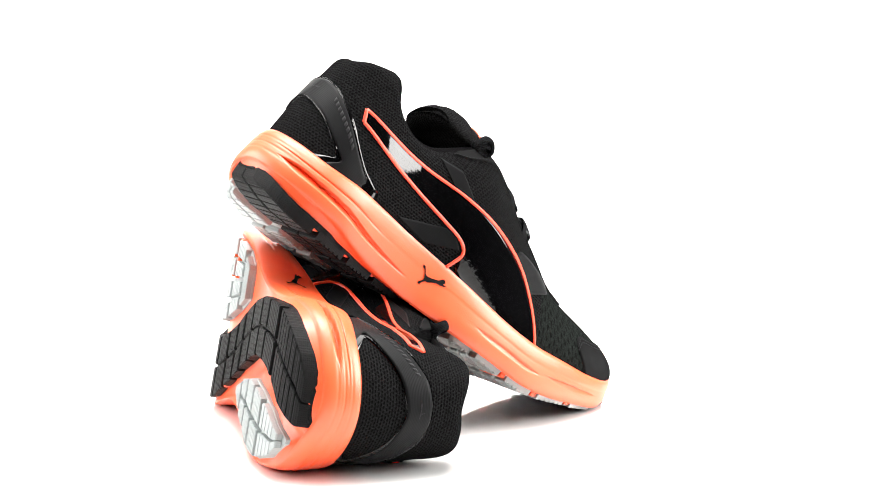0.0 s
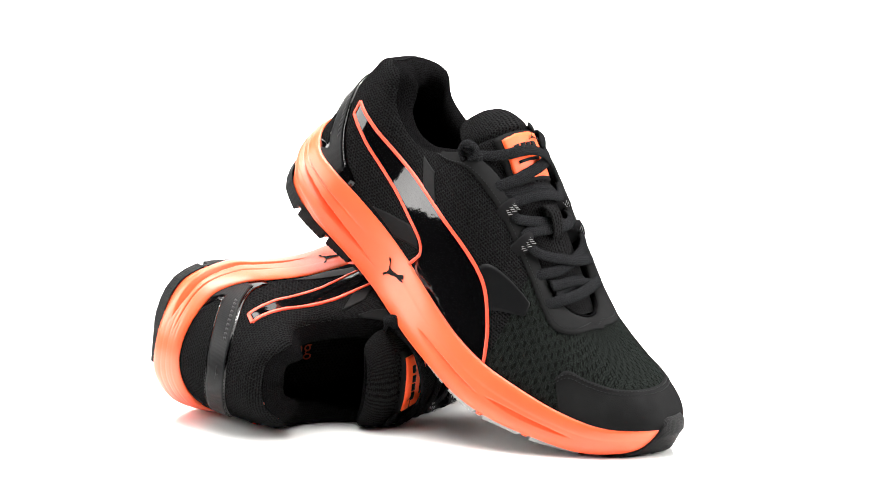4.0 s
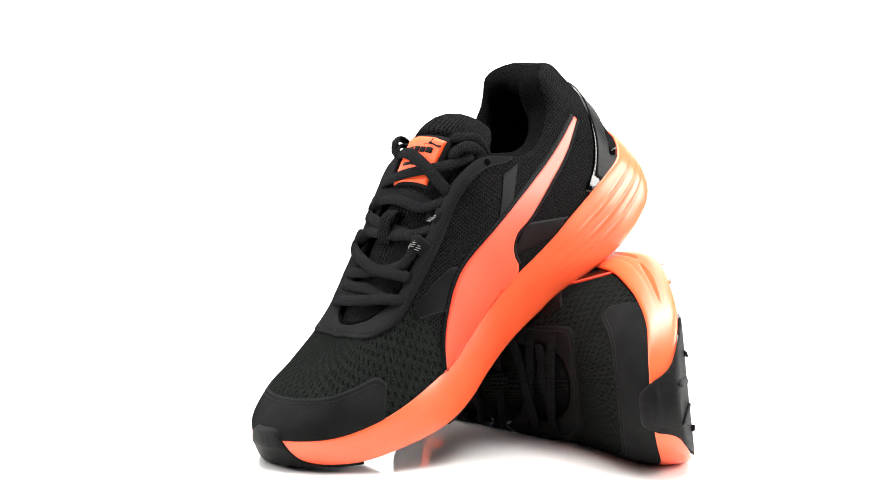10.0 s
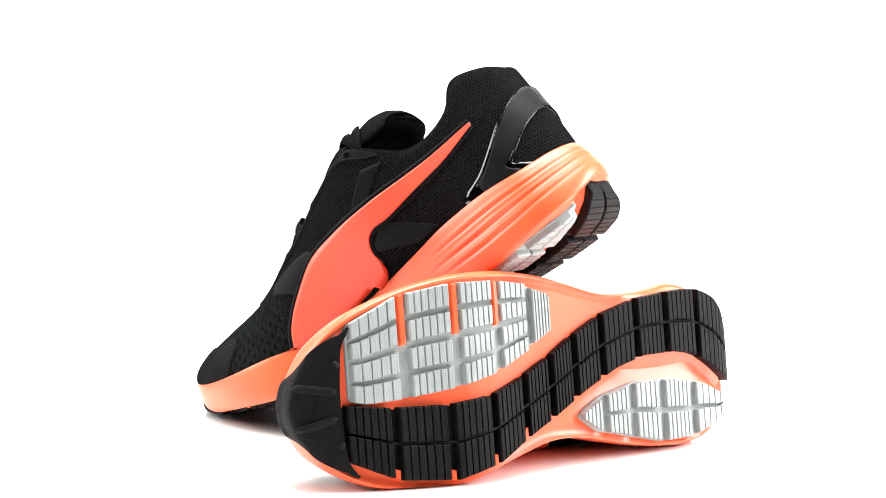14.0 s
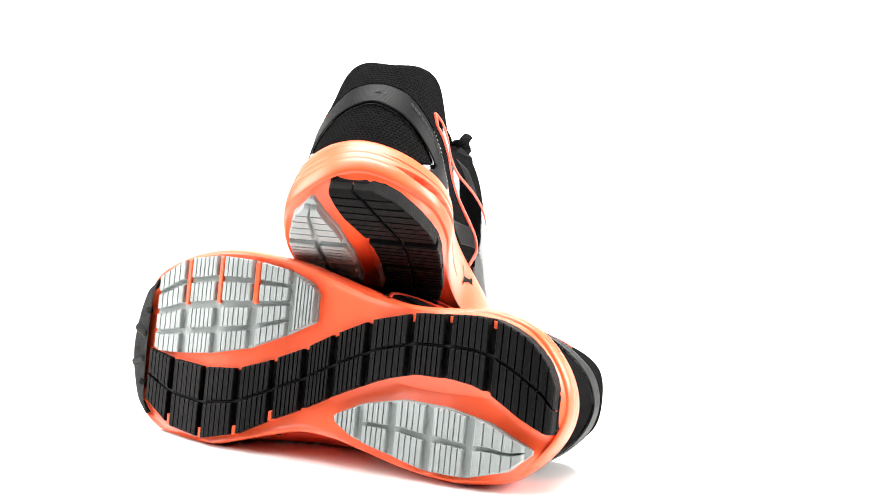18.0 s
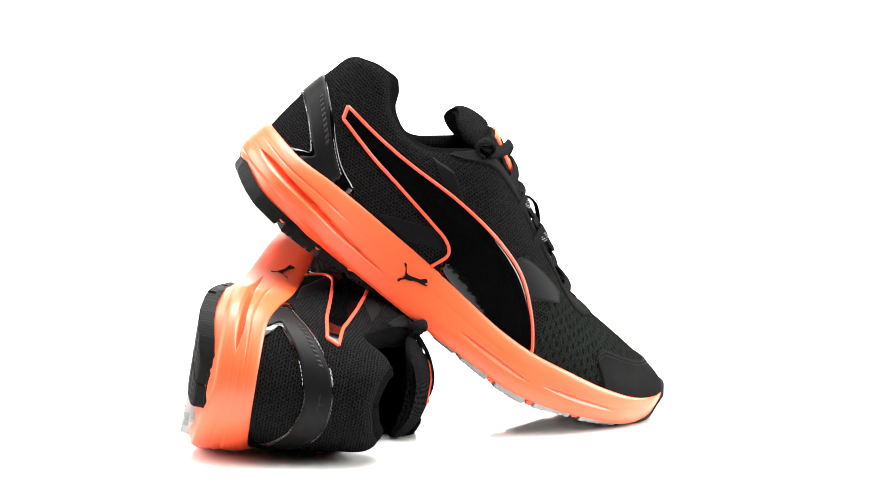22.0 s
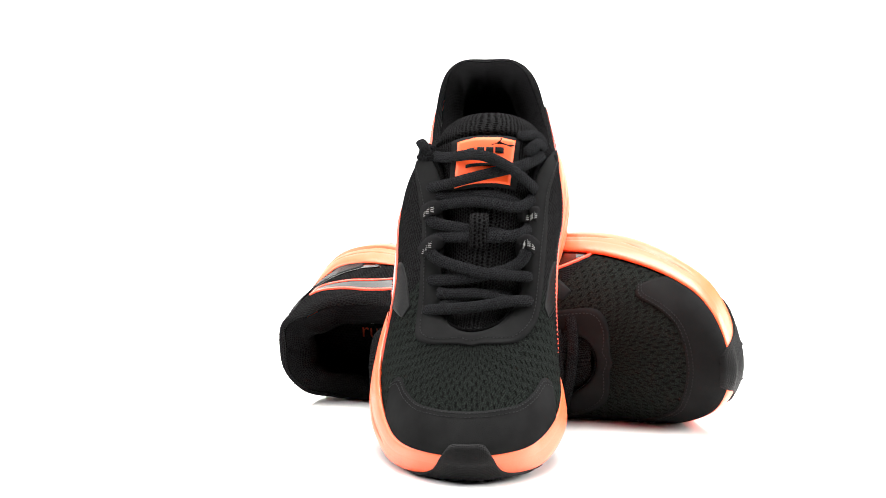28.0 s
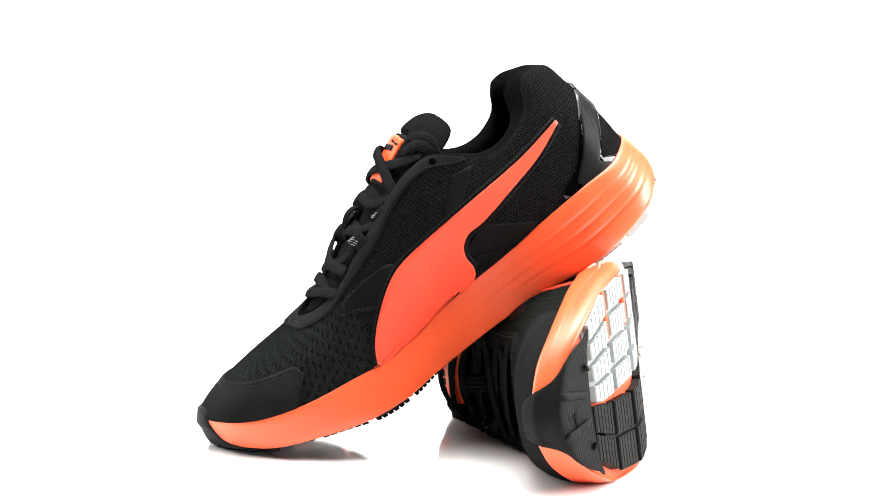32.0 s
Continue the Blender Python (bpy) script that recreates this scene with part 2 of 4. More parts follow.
def skin_grid(s0, s1, ns, nv, wrap=False):
    pts, uvs = [], []
    ss = np.linspace(s0, s1, ns, endpoint=not wrap)
    prev, run = None, 0.0
    for s in ss:
        mid = upper_point(s, 0.35)
        if prev is not None:
            run += np.linalg.norm(mid - prev)
        prev, up, last = mid, 0.0, None
        for v in np.linspace(0, 1, nv):
            p = upper_point(s, v)
            if last is not None:
                up += np.linalg.norm(p - last)
            last = p
            pts.append(p)
            uvs.append((run, up))
    return pts, uvs


_pts, _ = skin_grid(0, 30, 300, 48, wrap=True)
SKIN = BVHTree.FromPolygons([tuple(p) for p in _pts], grid_faces(300, 48, wrap_u=True))


def on_side(x, z, side):
    """Where a line across the shoe meets its skin on the outer (-1) or inner (1) side: place and normal."""
    hit, nrm, _, _ = SKIN.ray_cast(Vector((x, 0.2 * side, z)), Vector((0, -side, 0)))
    if hit is None:
        hit, nrm, _, _ = SKIN.find_nearest(Vector((x, 0.05 * side, z)))
    if nrm.y * side < 0:
        nrm = -nrm
    return np.array(hit), np.array(nrm)


def by_skin(s, v):
    return upper_frame(s, v)


def ribbon(a, b, nu, nv, place, lift, sides=True):
    """A sheet between two curves, laid on the skin by place() and raised by lift, with thin edges down to it."""
    ca, cb = resample(a, nu), resample(b, nu)
    verts, uvs = [], []
    lo = 1 if sides else 0
    for i in range(nu):
        for j in range(-lo, nv + lo):
            f = min(max(j, 0), nv - 1) / (nv - 1)
            q = ca[i] * (1 - f) + cb[i] * f
            p, n = place(*q)
            edge = j < 0 or j >= nv
            verts.append(p + n * (-0.0006 if edge else lift))
            uvs.append((i * 0.001, j * 0.001))
    if sides:
        width = nv + 2
        first, last = verts[:width], verts[-width:]
        pre, post = [], []
        for k in range(width):
            f = min(max(k - 1, 0), nv - 1) / (nv - 1)
            for src, out in ((0, pre), (nu - 1, post)):
                p, n = place(*(ca[src] * (1 - f) + cb[src] * f))
                out.append(p + n * -0.0006)
        verts = pre + verts + post
        uvs = uvs[:width] + uvs + uvs[-width:]
        nu += 2
        nv = width
    return verts, grid_faces(nu, nv), uvs


def cord_mesh(points, width, thick, normal, n=24, sides=8, taper=False):
    """A flat cord swept along a smooth path; normal(p) gives its flat side."""
    path = resample(points, n)
    verts, uvs, run = [], [], 0.0
    for i, p in enumerate(path):
        t = path[min(i + 1, n - 1)] - path[max(i - 1, 0)]
        t = t / (np.linalg.norm(t) + 1e-12)
        up = np.asarray(normal(p), float)
        up = up - t * (up @ t)
        up = up / (np.linalg.norm(up) + 1e-12)
        w = np.cross(t, up)
        k = 1.0
        if taper:
            k = 0.25 if i in (0, n - 1) else 1.0
        if i:
            run += np.linalg.norm(path[i] - path[i - 1])
        for j in range(sides):
            a = 2 * math.pi * j / sides
            verts.append(p + w * math.cos(a) * width / 2 * k + up * math.sin(a) * thick / 2 * k)
            uvs.append((run, j / sides * (width + thick) * 1.6))
    faces = []
    for i in range(n - 1):
        for j in range(sides):
            m = (j + 1) % sides
            faces.append((i * sides + j, i * sides + m, (i + 1) * sides + m, (i + 1) * sides + j))
    faces.append(tuple(range(sides - 1, -1, -1)))
    faces.append(tuple(range((n - 1) * sides, n * sides)))
    return verts, faces, uvs


# ---- setting ----
def box_mesh(name, lo, hi, mat):
    """A plain slab between two corners."""
    v = [(x, y, z) for z in (lo[2], hi[2]) for x, y in ((lo[0], lo[1]), (hi[0], lo[1]), (hi[0], hi[1]), (lo[0], hi[1]))]
    return mesh_from(name, v, [(3, 2, 1, 0), (4, 5, 6, 7), (0, 1, 5, 4), (1, 2, 6, 5), (2, 3, 7, 6), (3, 0, 4, 7)], mat, smooth=False)


def studio():
    n = 48
    half, rear = 0.56, 0.62
    # a glossy white sheet to stand on
    floor = new("floor", box_mesh("floor", (-half, -0.62, -0.004), (half, rear, 0.0), M_SHEET))
    tagged(floor, "glossy white acrylic studio table top", "floor", kind="structure")
    # paper sweep behind it
    prof = [(rear, -0.002)]
    for i in range(n + 1):
        a = math.pi / 2 * i / n
        prof.append((rear + 0.4 * math.sin(a), 0.4 - 0.4 * math.cos(a)))
    prof.append((rear + 0.4, 1.3))
    verts = [(x, y, z) for x in (-half - .04, half + .04) for y, z in prof]
    back = new("backdrop", mesh_from("backdrop", verts, grid_faces(2, len(prof)), M_PAPER))
    tagged(back, "seamless white paper backdrop sweep", "backdrop", kind="structure")
    # unseen dark room added round the lit table, so the patent reflects black
    for name, lo, hi in (("wall_south", (-3, -3.15, -.75), (3, -3, 2.6)), ("wall_north", (-3, 3, -.75), (3, 3.15, 2.6)),
                         ("wall_west", (-3.15, -3, -.75), (-3, 3, 2.6)), ("wall_east", (3, -3, -.75), (3.15, 3, 2.6))):
        tagged(new(name, box_mesh(name, lo, hi, M_ROOM)), "unseen dark wall added to darken reflections", "wall", kind="structure")
    tagged(new("studio_ground", box_mesh("studio_ground", (-3, -3, -.85), (3, 3, -.75), M_ROOM)), "unseen dark ground added to darken reflections", "floor", kind="structure")
    tagged(new("ceiling", box_mesh("ceiling", (-3, -3, 2.6), (3, 3, 2.7), M_ROOM)), "unseen dark ceiling added to darken reflections", "ceiling", kind="structure")


# ---- the shoe ----
# dark S-shaped tread and the pale pads: edges along x
DARK_UP = ((.0015, -.004), (.0026, -.0110), (.0048, -.0180), (.0078, -.0250), (.0128, -.0315), (.019, -.0370), (.027, -.0410), (.036, -.0440), (.048, -.0448), (0.061, -0.0442), (0.084, -0.0426), (0.111, -0.0361), (0.135, -0.0256), (0.153, -0.0160), (0.177, -0.0060), (0.196, 0.0000), (0.222, 0.0020), (0.251, 0.0005), (0.275, -0.0030))
DARK_LOW = ((.0015, .009), (.0035, .0128), (.006, .0125), (.011, .0098), (.018, .0060), (.026, .0010), (.036, -.0050), (.046, -.0083), (.058, -.010), (.082, -.010), (.103, -.005), (.127, .005), (.151, .017), (.172, .026), (.192, .036), (.219, .042), (.247, .039), (.252, .037), (.278, .024))
PALE_UP = ((.148, -.045), (.151, -.051), (.168, -.0575), (.191, -.061), (.217, -.0615), (.245, -.0575), (.270, -.045), (.274, -.040))
PALE_LOW = ((.148, -.031), (.166, -.022), (.190, -.012), (.216, -.0065), (.244, -.0035), (.264, -.0025), (.270, -.0045), (.2735, -.010))
HEEL_UP = ((.011, .022), (.016, .019), (.035, .010), (.060, .005), (.087, .004), (.114, .0095), (.127, .0155), (.131, .0185))
HEEL_LOW = ((.011, .0235), (.022, .034), (.046, .0405), (.070, .0405), (.101, .033), (.119, .0285), (.127, .0230), (.131, .0195))
TOE_UP = ((.277, -.037), (.286, -.029), (.293, -.015), (.296, -.006))
TOE_LOW = ((.277, .027), (.284, .022), (.290, .013), (.296, .0))


MARK = ((0.68, 1.00), (0.75, 0.91), (0.70, 0.74), (0.65, 0.53), (0.74, 0.45), (0.91, 0.40), (1.14, 0.35), (1.31, 0.40), (1.44, 0.43), (1.46, 0.34), (1.43, 0.24), (1.30, 0.21), (1.42, 0.12), (1.33, 0.09), (1.16, 0.14), (1.01, 0.21), (0.84, 0.23), (0.68, 0.21), (0.51, 0.24), (0.41, 0.21), (0.28, 0.16), (0.22, 0.08), (0.14, 0.14), (0.24, 0.24), (0.38, 0.28), (0.46, 0.33), (0.54, 0.42), (0.60, 0.57), (0.65, 0.74), (0.63, 0.91))


def tread_z(x):
    return at_x(TREAD, x)


def lug_mesh(name, x0, x1, up, low, f0, f1, cuts, mat, deep, flip, mirror, top=0.0085, rise=0.0):
    """One tread block between two fractions of its band, with narrow cuts across it."""
    xs, zs = [x0 + .0004, x0 + .0009], [1, 0]
    gap = 0.00042
    for i in range(1, cuts + 1):
        c = x0 + (x1 - x0) * i / (cuts + 1)
        xs += [c - gap, c - gap * .8, c + gap * .8, c + gap]
        zs += [0, 2, 2, 0]
    xs += [x1 - .0009, x1 - .0004]
    zs += [0, 1]
    xs, zs = [x0] + xs + [x1], [3] + zs + [3]
    if x1 - x0 > .03:
        for k in range(len(xs) - 1, 0, -1):
            if zs[k] == 0 and zs[k - 1] == 0:
                a, b = xs[k - 1], xs[k]
                xs[k:k] = [a + (b - a) / 3, a + (b - a) * 2 / 3]
                zs[k:k] = [0, 0]
    verts = []
    ny = 4
    for x, k in zip(xs, zs):
        ya, yb = at_x(up, x), at_x(low, x)
        a, b = ya + (yb - ya) * f0, ya + (yb - ya) * f1
        base = tread_z(x) + rise
        for j in range(ny + 2):
            f = (0.0, 0.04, 0.33, 0.67, 0.96, 1.0)[j]
            z = base + {0: 0.0, 1: 0.0005, 2: deep, 3: top}[k]
            if j in (0, ny + 1) and k == 2 and x1 - x0 > .03:
                z = base + 0.0006
            elif j in (0, ny + 1) and k != 3:
                z = max(z, base + 0.0006)
            verts.append((x, (a + (b - a) * f) * mirror, z))
    nv = ny + 2
    # skirts up to the sole along both long edges
    base_i = len(verts)
    for i, x in enumerate(xs):
        verts.append((x, verts[i * nv][1], tread_z(x) + top))
    for i, x in enumerate(xs):
        verts.append((x, verts[i * nv + nv - 1][1], tread_z(x) + top))
    faces = grid_faces(len(xs), nv)
    m = len(xs)
    for i in range(m - 1):
        faces.append((base_i + i, base_i + i + 1, (i + 1) * nv, i * nv))
        faces.append((i * nv + nv - 1, (i + 1) * nv + nv - 1, base_i + m + i + 1, base_i + m + i))
    return mesh_from(name, verts, faces, mat, smooth=False, flip=not flip)


def plate_mesh(name, up, low, x0, x1, mat, flip, mirror, z0=0.0030, z1=0.0085, n=40):
    """The thin rubber sheet that joins the blocks of a pad."""
    verts = []
    for x in np.linspace(x0, x1, n):
        a, b = at_x(up, x), at_x(low, x)
        for f, z in ((0, z1), (0, z0 + .0006), (.04, z0), (.5, z0), (.96, z0), (1, z0 + .0006), (1, z1)):
            verts.append((x, (a + (b - a) * f) * mirror, tread_z(x) + z))
    faces = grid_faces(n, 7)
    faces += [tuple(range(7)), tuple(range((n - 1) * 7 + 6, (n - 1) * 7 - 1, -1))]
    return mesh_from(name, verts, faces, mat, smooth=False, flip=not flip)


def build_shoe(hand, m0, label):
    """One running shoe. hand: 1 for the right foot, -1 for its mirror image."""
    shoe = new("running_shoe")
    tagged(shoe, label, "shoe", group="pair of running shoes")
    flip = hand < 0

    def mk(name, verts, faces, mat, uvs=None, lab="", parent=None, smooth=True, turn=False):
        v = [(p[0], p[1] * hand, p[2]) for p in verts]
        return part(name, mesh_from(name, v, faces, mat, uvs, smooth, flip != turn), parent or shoe, lab)

    # -- upper --
    def skin(name, s0, s1, ns, mat, lab):
        pts, uvs = skin_grid(s0, s1, ns, 44)
        return mk(name, pts, grid_faces(ns, 44), mat, uvs, lab)

    quarter = skin("quarter", 20 - 30, 10, 200, M_KNIT, "black open air mesh quarter and heel")
    vamp = skin("vamp", 10, 20, 110, M_VAMP, "dark green-black engineered mesh vamp")

    # -- midsole --
    ns, prof = 280, ((-.8, .86), (-.05, .93), (.05, 1.03), (.22, 1.04), (.42, .97), (.60, .84), (.70, .74), (.74, .67), (.80, .60), (.90, .46), (1.0, .30), (.99, .16), (.88, .05), (.66, 0.0))
    fine = [tuple(spline(prof, u)) for u in np.linspace(0, len(prof) - 1, 110)]
    verts = []
    for i in range(ns):
        s = 30 * i / ns
        b, o = loop(RB, s), loop(RO, s)
        k = s if s <= 15 else 30 - s
        outer = s <= 15
        # long sculpted hollows on the outer side, fluted lines on the inner side and round the heel
        def step(x, lo, hi):
            x = min(max((x - lo) / (hi - lo), 0.0), 1.0)
            return x * x * (3 - 2 * x)
        for w, zf in fine:
            q = w
            if .04 < zf < .95:
                if outer:
                    half_h = .125 * max(0.0, (5.7 - k) / 4.3) ** .8 * step(k, .9, 1.7)
                    if half_h > .008:
                        mid_h = .47 - .022 * k
                        q -= .68 * step(half_h - abs(zf - mid_h), 0, .020) * (.15 + .85 * step(zf - mid_h + half_h, 0, 2 * half_h))
                    q -= .10 * math.exp(-((zf - .71 + .012 * k) / .020) ** 2) * step(k, .5, 1.4) * (1 - step(k, 3.4, 4.8))
                    for kc, kw, mid_h, tall in ((9.2, 1.05, .44, .075), (11.6, .95, .50, .075)):
                        half_h = tall * math.sqrt(max(0.0, 1 - ((k - kc) / kw) ** 2))
                        if half_h > .01:
                            q -= .20 * step(half_h - abs(zf - mid_h), 0, .03) * (.2 + .8 * step(zf - mid_h + half_h, 0, 2 * half_h))
                run = .14 * (1 - step(k, .6, 2.0)) if outer else (.14 + .66 * step(k, .8, 4.0)) * (1 - step(k, 6.2, 8.4))
                for z0, slope, deep in ((.80, .012, .14), (.60, .016, .20), (.40, .012, .16)):
                    line = z0 - slope * k
                    q -= run * deep * math.exp(-((zf - line) / .030) ** 2)
                    q += run * .07 * math.exp(-((zf - line - .07) / .035) ** 2)
            p = b + (o - b) * q
            verts.append((p[0], p[1], o[2] + (b[2] + .001 - o[2]) * zf))
    nv = len(fine)
    faces = grid_faces(ns, nv, wrap_u=True)
    # underside, drawn in towards the middle line and hollowed between the pads
    base = len(verts)
    steps = 14
    for i in range(ns):
        s = 30 * i / ns
        e = np.array(verts[i * nv + nv - 1])
        mx = min(max(e[0], .03), .262)
        k = np.interp(mx, OX, range(16))
        my = 0.5 * (spline(OY_OUT, k) + spline(OY_IN, k))
        for j in range(1, steps + 1):
            f = (j / steps) ** 2
            x = e[0] + (mx - e[0]) * f
            y = e[1] + (my - e[1]) * f
            z_in = tread_z(x) + 0.0048
            ridge = 0.0
            if x < .14:
                mid = 0.5 * (at_x(DARK_LOW, x) + at_x(HEEL_UP, x))
                ridge = 0.004 * math.exp(-((y - mid) / .006) ** 2) * min(1.0, max(0.0, (.14 - x) / .04))
            blend = min(1.0, f * 16)
            verts.append((x, y, e[2] * (1 - blend) + z_in * blend + ridge))
    for i in range(ns):
        k = (i + 1) % ns
        faces.append((i * nv + nv - 1, k * nv + nv - 1, base + k * steps, base + i * steps))
        for j in range(steps - 1):
            faces.append((base + i * steps + j, base + k * steps + j, base + k * steps + j + 1, base + i * steps + j + 1))
    sole_v, sole_f = list(verts), list(faces)
    midsole = mk("midsole", verts, faces, M_FOAM, lab="sculpted bright orange foam midsole", turn=True)

    # -- tread --
    def pad(name, up, low, x0, x1, mat, lab):
        return part(name, plate_mesh(name, up, low, x0, x1, mat, flip, hand, .0046 if mat is M_RUBBER else .0034), shoe, lab)

    dark = pad("dark_outsole", DARK_UP, DARK_LOW, .0020, .2745, M_RUBBER, "black S-shaped rubber tread band")
    joints = (.0006, .0375, .0635, .0865, .113, .134, .152, .172, .195, .221, .250, .2755)
    for i in range(len(joints) - 1):
        for f0, f1 in ((0.0, .478), (.522, 1.0)):
            cuts = 7 if i == 0 else 5
            part("tread_block", lug_mesh("tread_block", joints[i] + .0019, joints[i + 1] - .0019, DARK_UP, DARK_LOW, f0, f1, cuts, M_RUBBER, .0016, flip, hand), dark)
    for i in range(8, 11):
        part("foam_rib", lug_mesh("foam_rib", joints[i] - .0018, joints[i] + .0018, DARK_UP, DARK_LOW, .87, 1.0, 0, M_FOAM, 0, flip, hand, rise=.0016), dark, "orange foam rib")
    part("foam_rib", lug_mesh("foam_rib", joints[7] - .0018, joints[7] + .0018, DARK_UP, DARK_LOW, .84, 1.0, 0, M_FOAM, 0, flip, hand, rise=.0016), dark, "orange foam rib")
    for i in range(1, 4):
        part("foam_rib", lug_mesh("foam_rib", joints[i] - .0018, joints[i] + .0018, DARK_UP, DARK_LOW, 0.03, .13, 0, M_FOAM, 0, flip, hand, rise=.0040), dark, "orange foam rib")
    for x0, x1 in ((.010, .130), (.130, .262)):
        mid = [(x, at_x(DARK_UP, x) * .5 + at_x(DARK_LOW, x) * .5, tread_z(x) + .0024) for x in np.linspace(x0, x1, 24)]
        v, f, u = cord_mesh(mid, .0017, .0016, lambda p: np.array((0, 0, -1.0)), n=60, sides=6)
        mk("groove_ridge", v, f, M_RUBBER, u, "thin raised rubber line in the groove", dark)
    pale = pad("pale_forefoot_outsole", PALE_UP, PALE_LOW, .1485, .2708, M_WHITE_RUBBER, "pale grey rubber forefoot pad")
    rows = ((0, .205), (.265, .46), (.535, .735), (.795, 1.0))
    for x0, x1, cuts in ((.2460, .2700, 4), (.2178, .2402, 5), (.1915, .2122, 5), (.1668, .1862, 4)):
        for f0, f1 in rows:
            part("tread_block", lug_mesh("tread_block", x0, x1, PALE_UP, PALE_LOW, f0, f1, cuts, M_WHITE_RUBBER, .0011, flip, hand), pale)
    for x in (.2428, .2148, .1886):
        part("foam_rib", lug_mesh("foam_rib", x - .0019, x + .0019, PALE_UP, PALE_LOW, 0.0, .49, 0, M_FOAM, 0, flip, hand, rise=.0010), pale, "orange foam rib")
    part("tread_block", lug_mesh("tread_block", .1495, .1628, PALE_UP, PALE_LOW, .03, .97, 5, M_WHITE_RUBBER, .0011, flip, hand), pale)
    heel = pad("pale_heel_outsole", HEEL_UP, HEEL_LOW, .0115, .1308, M_WHITE_RUBBER, "pale grey rubber heel pad")
    for x0, x1, cuts in ((.0146, .0425, 4), (.0475, .0675, 5), (.0722, .0905, 4), (.0952, .1115, 4)):
        for f0, f1 in ((.02, .455), (.545, .98)):
            part("tread_block", lug_mesh("tread_block", x0, x1, HEEL_UP, HEEL_LOW, f0, f1, cuts, M_WHITE_RUBBER, .0011, flip, hand), heel)
    part("tread_block", lug_mesh("tread_block", .1155, .130, HEEL_UP, HEEL_LOW, .06, .94, 4, M_WHITE_RUBBER, .0011, flip, hand), heel)

    # -- toe rubber: from under the toe up its front, with a bumper tab; foam shows in a wedge on each side --
    wall_z = (0, .05, .16, .30, .46, .60, .74, .84, .97, 1.03)
    wall_w = (.66, .88, .99, 1.0, .90, .80, .74, .60, .42, .05)
    v, toe_lines = [], []
    nu, nv = 61, 26
    for i in range(nu):
        a = -1 + 2 * i / (nu - 1)
        sa = 15 + a * 2.15
        o, b = loop(RO, sa), loop(RB, sa)
        out = o[:2] - b[:2]
        out = np.array([*(out / (np.linalg.norm(out) + 1e-9)), 0])
        tab = 1 / (1 + math.exp((abs(a) - .28) * 34))
        reach = tab + (1 - tab) * max(.30, .72 - (abs(a) - .34) / .60 * .50)
        y0 = -.004 + a * (.0310 if a < 0 else .0320)
        x0 = .2768 - .0020 * a * a
        foot = b + (o - b) * .60
        foot[2] = o[2]
        start = np.array((x0, y0, tread_z(x0) - .0004))
        path = [start, start * .5 + foot * .5 - (0, 0, .0012)]
        for zf in np.linspace(.04, 1.0, 7):
            p = b + (o - b) * float(np.interp(zf, wall_z, wall_w)) + out * .0012
            p[2] = o[2] + (b[2] - o[2]) * zf - (.0010 if zf < .06 else 0)
            path.append(p)
        if tab > .02:
            hit, nrm = upper_frame(15 + a * 1.90, .02 + .17 * tab)
            path[-1] = path[-1] * (1 - tab) + tab * (path[-1] + out * .0020)
            path.append(path[-1] * (1 - tab) + (hit + nrm * .0026) * tab)
        whole = resample(path, 60)
        line = np.array([spline(whole, f * reach * 59) for f in np.linspace(0, 1, nv - 1)])
        v += [q for q in line]
        v.append(line[-1] - out * .0026 + (0, 0, .0016 if reach < .4 else 0))
        toe_lines.append(line)
    toe_skin = list(v)
    toe = mk("toe_bumper", v, grid_faces(nu, nv), M_RUBBER, lab="black rubber toe tread and bumper", turn=False)
    for i, last in ((12, 8), (24, 15), (36, 15), (48, 8)):
        pts = [q + (0.0004, 0, -.0003) for q in toe_lines[i][1:last:2]]
        cv, cf, cu = cord_mesh(pts, .0044, .0018, lambda p: np.array((.3, 0, 1.0)), n=10, sides=8, taper=True)
        mk("toe_rib", cv, cf, M_RUBBER, cu, parent=toe)

    # -- stitching helper --
    def stitches(name, curve, place, pitch, lift, mat=M_THREAD):
        c = np.array([place(*q)[0] + place(*q)[1] * lift for q in resample(curve, 160)])
        d = np.concatenate([[0], np.cumsum(np.linalg.norm(np.diff(c, axis=0), axis=1))])
        verts, faces = [], []
        t = 0.0
        while t + pitch * .62 < d[-1]:
            e = [np.array([np.interp(q, d, c[:, k]) for k in range(3)]) for q in (t, t + pitch * .62)]
            ax = e[1] - e[0]
            ax /= np.linalg.norm(ax) + 1e-12
            w = np.cross(ax, (0, 0, 1.0))
            w = w / (np.linalg.norm(w) + 1e-9) * .00032
            h = np.cross(ax, w)
            b = len(verts)
            for p in e:
                verts += [p + w, p + h, p - w, p - h]
            faces += [(b, b + 1, b + 5, b + 4), (b + 1, b + 2, b + 6, b + 5), (b + 2, b + 3, b + 7, b + 6), (b + 3, b, b + 4, b + 7)]
            t += pitch
        ob = mk(name, verts, faces, mat, smooth=False)
        ob["kind"] = "stuff"

    # -- overlays --
    def lay(name, a, b, nu, nv, place, lift, mat, lab="", parent=None, turn=False):
        v, f, u = ribbon(a, b, nu, nv, place, lift)
        return mk(name, v, f, mat, u, lab, parent, turn=turn)

    def outer(x, z):
        return on_side(x, z, -1)

    def inner(x, z):
        return on_side(x, z, 1)

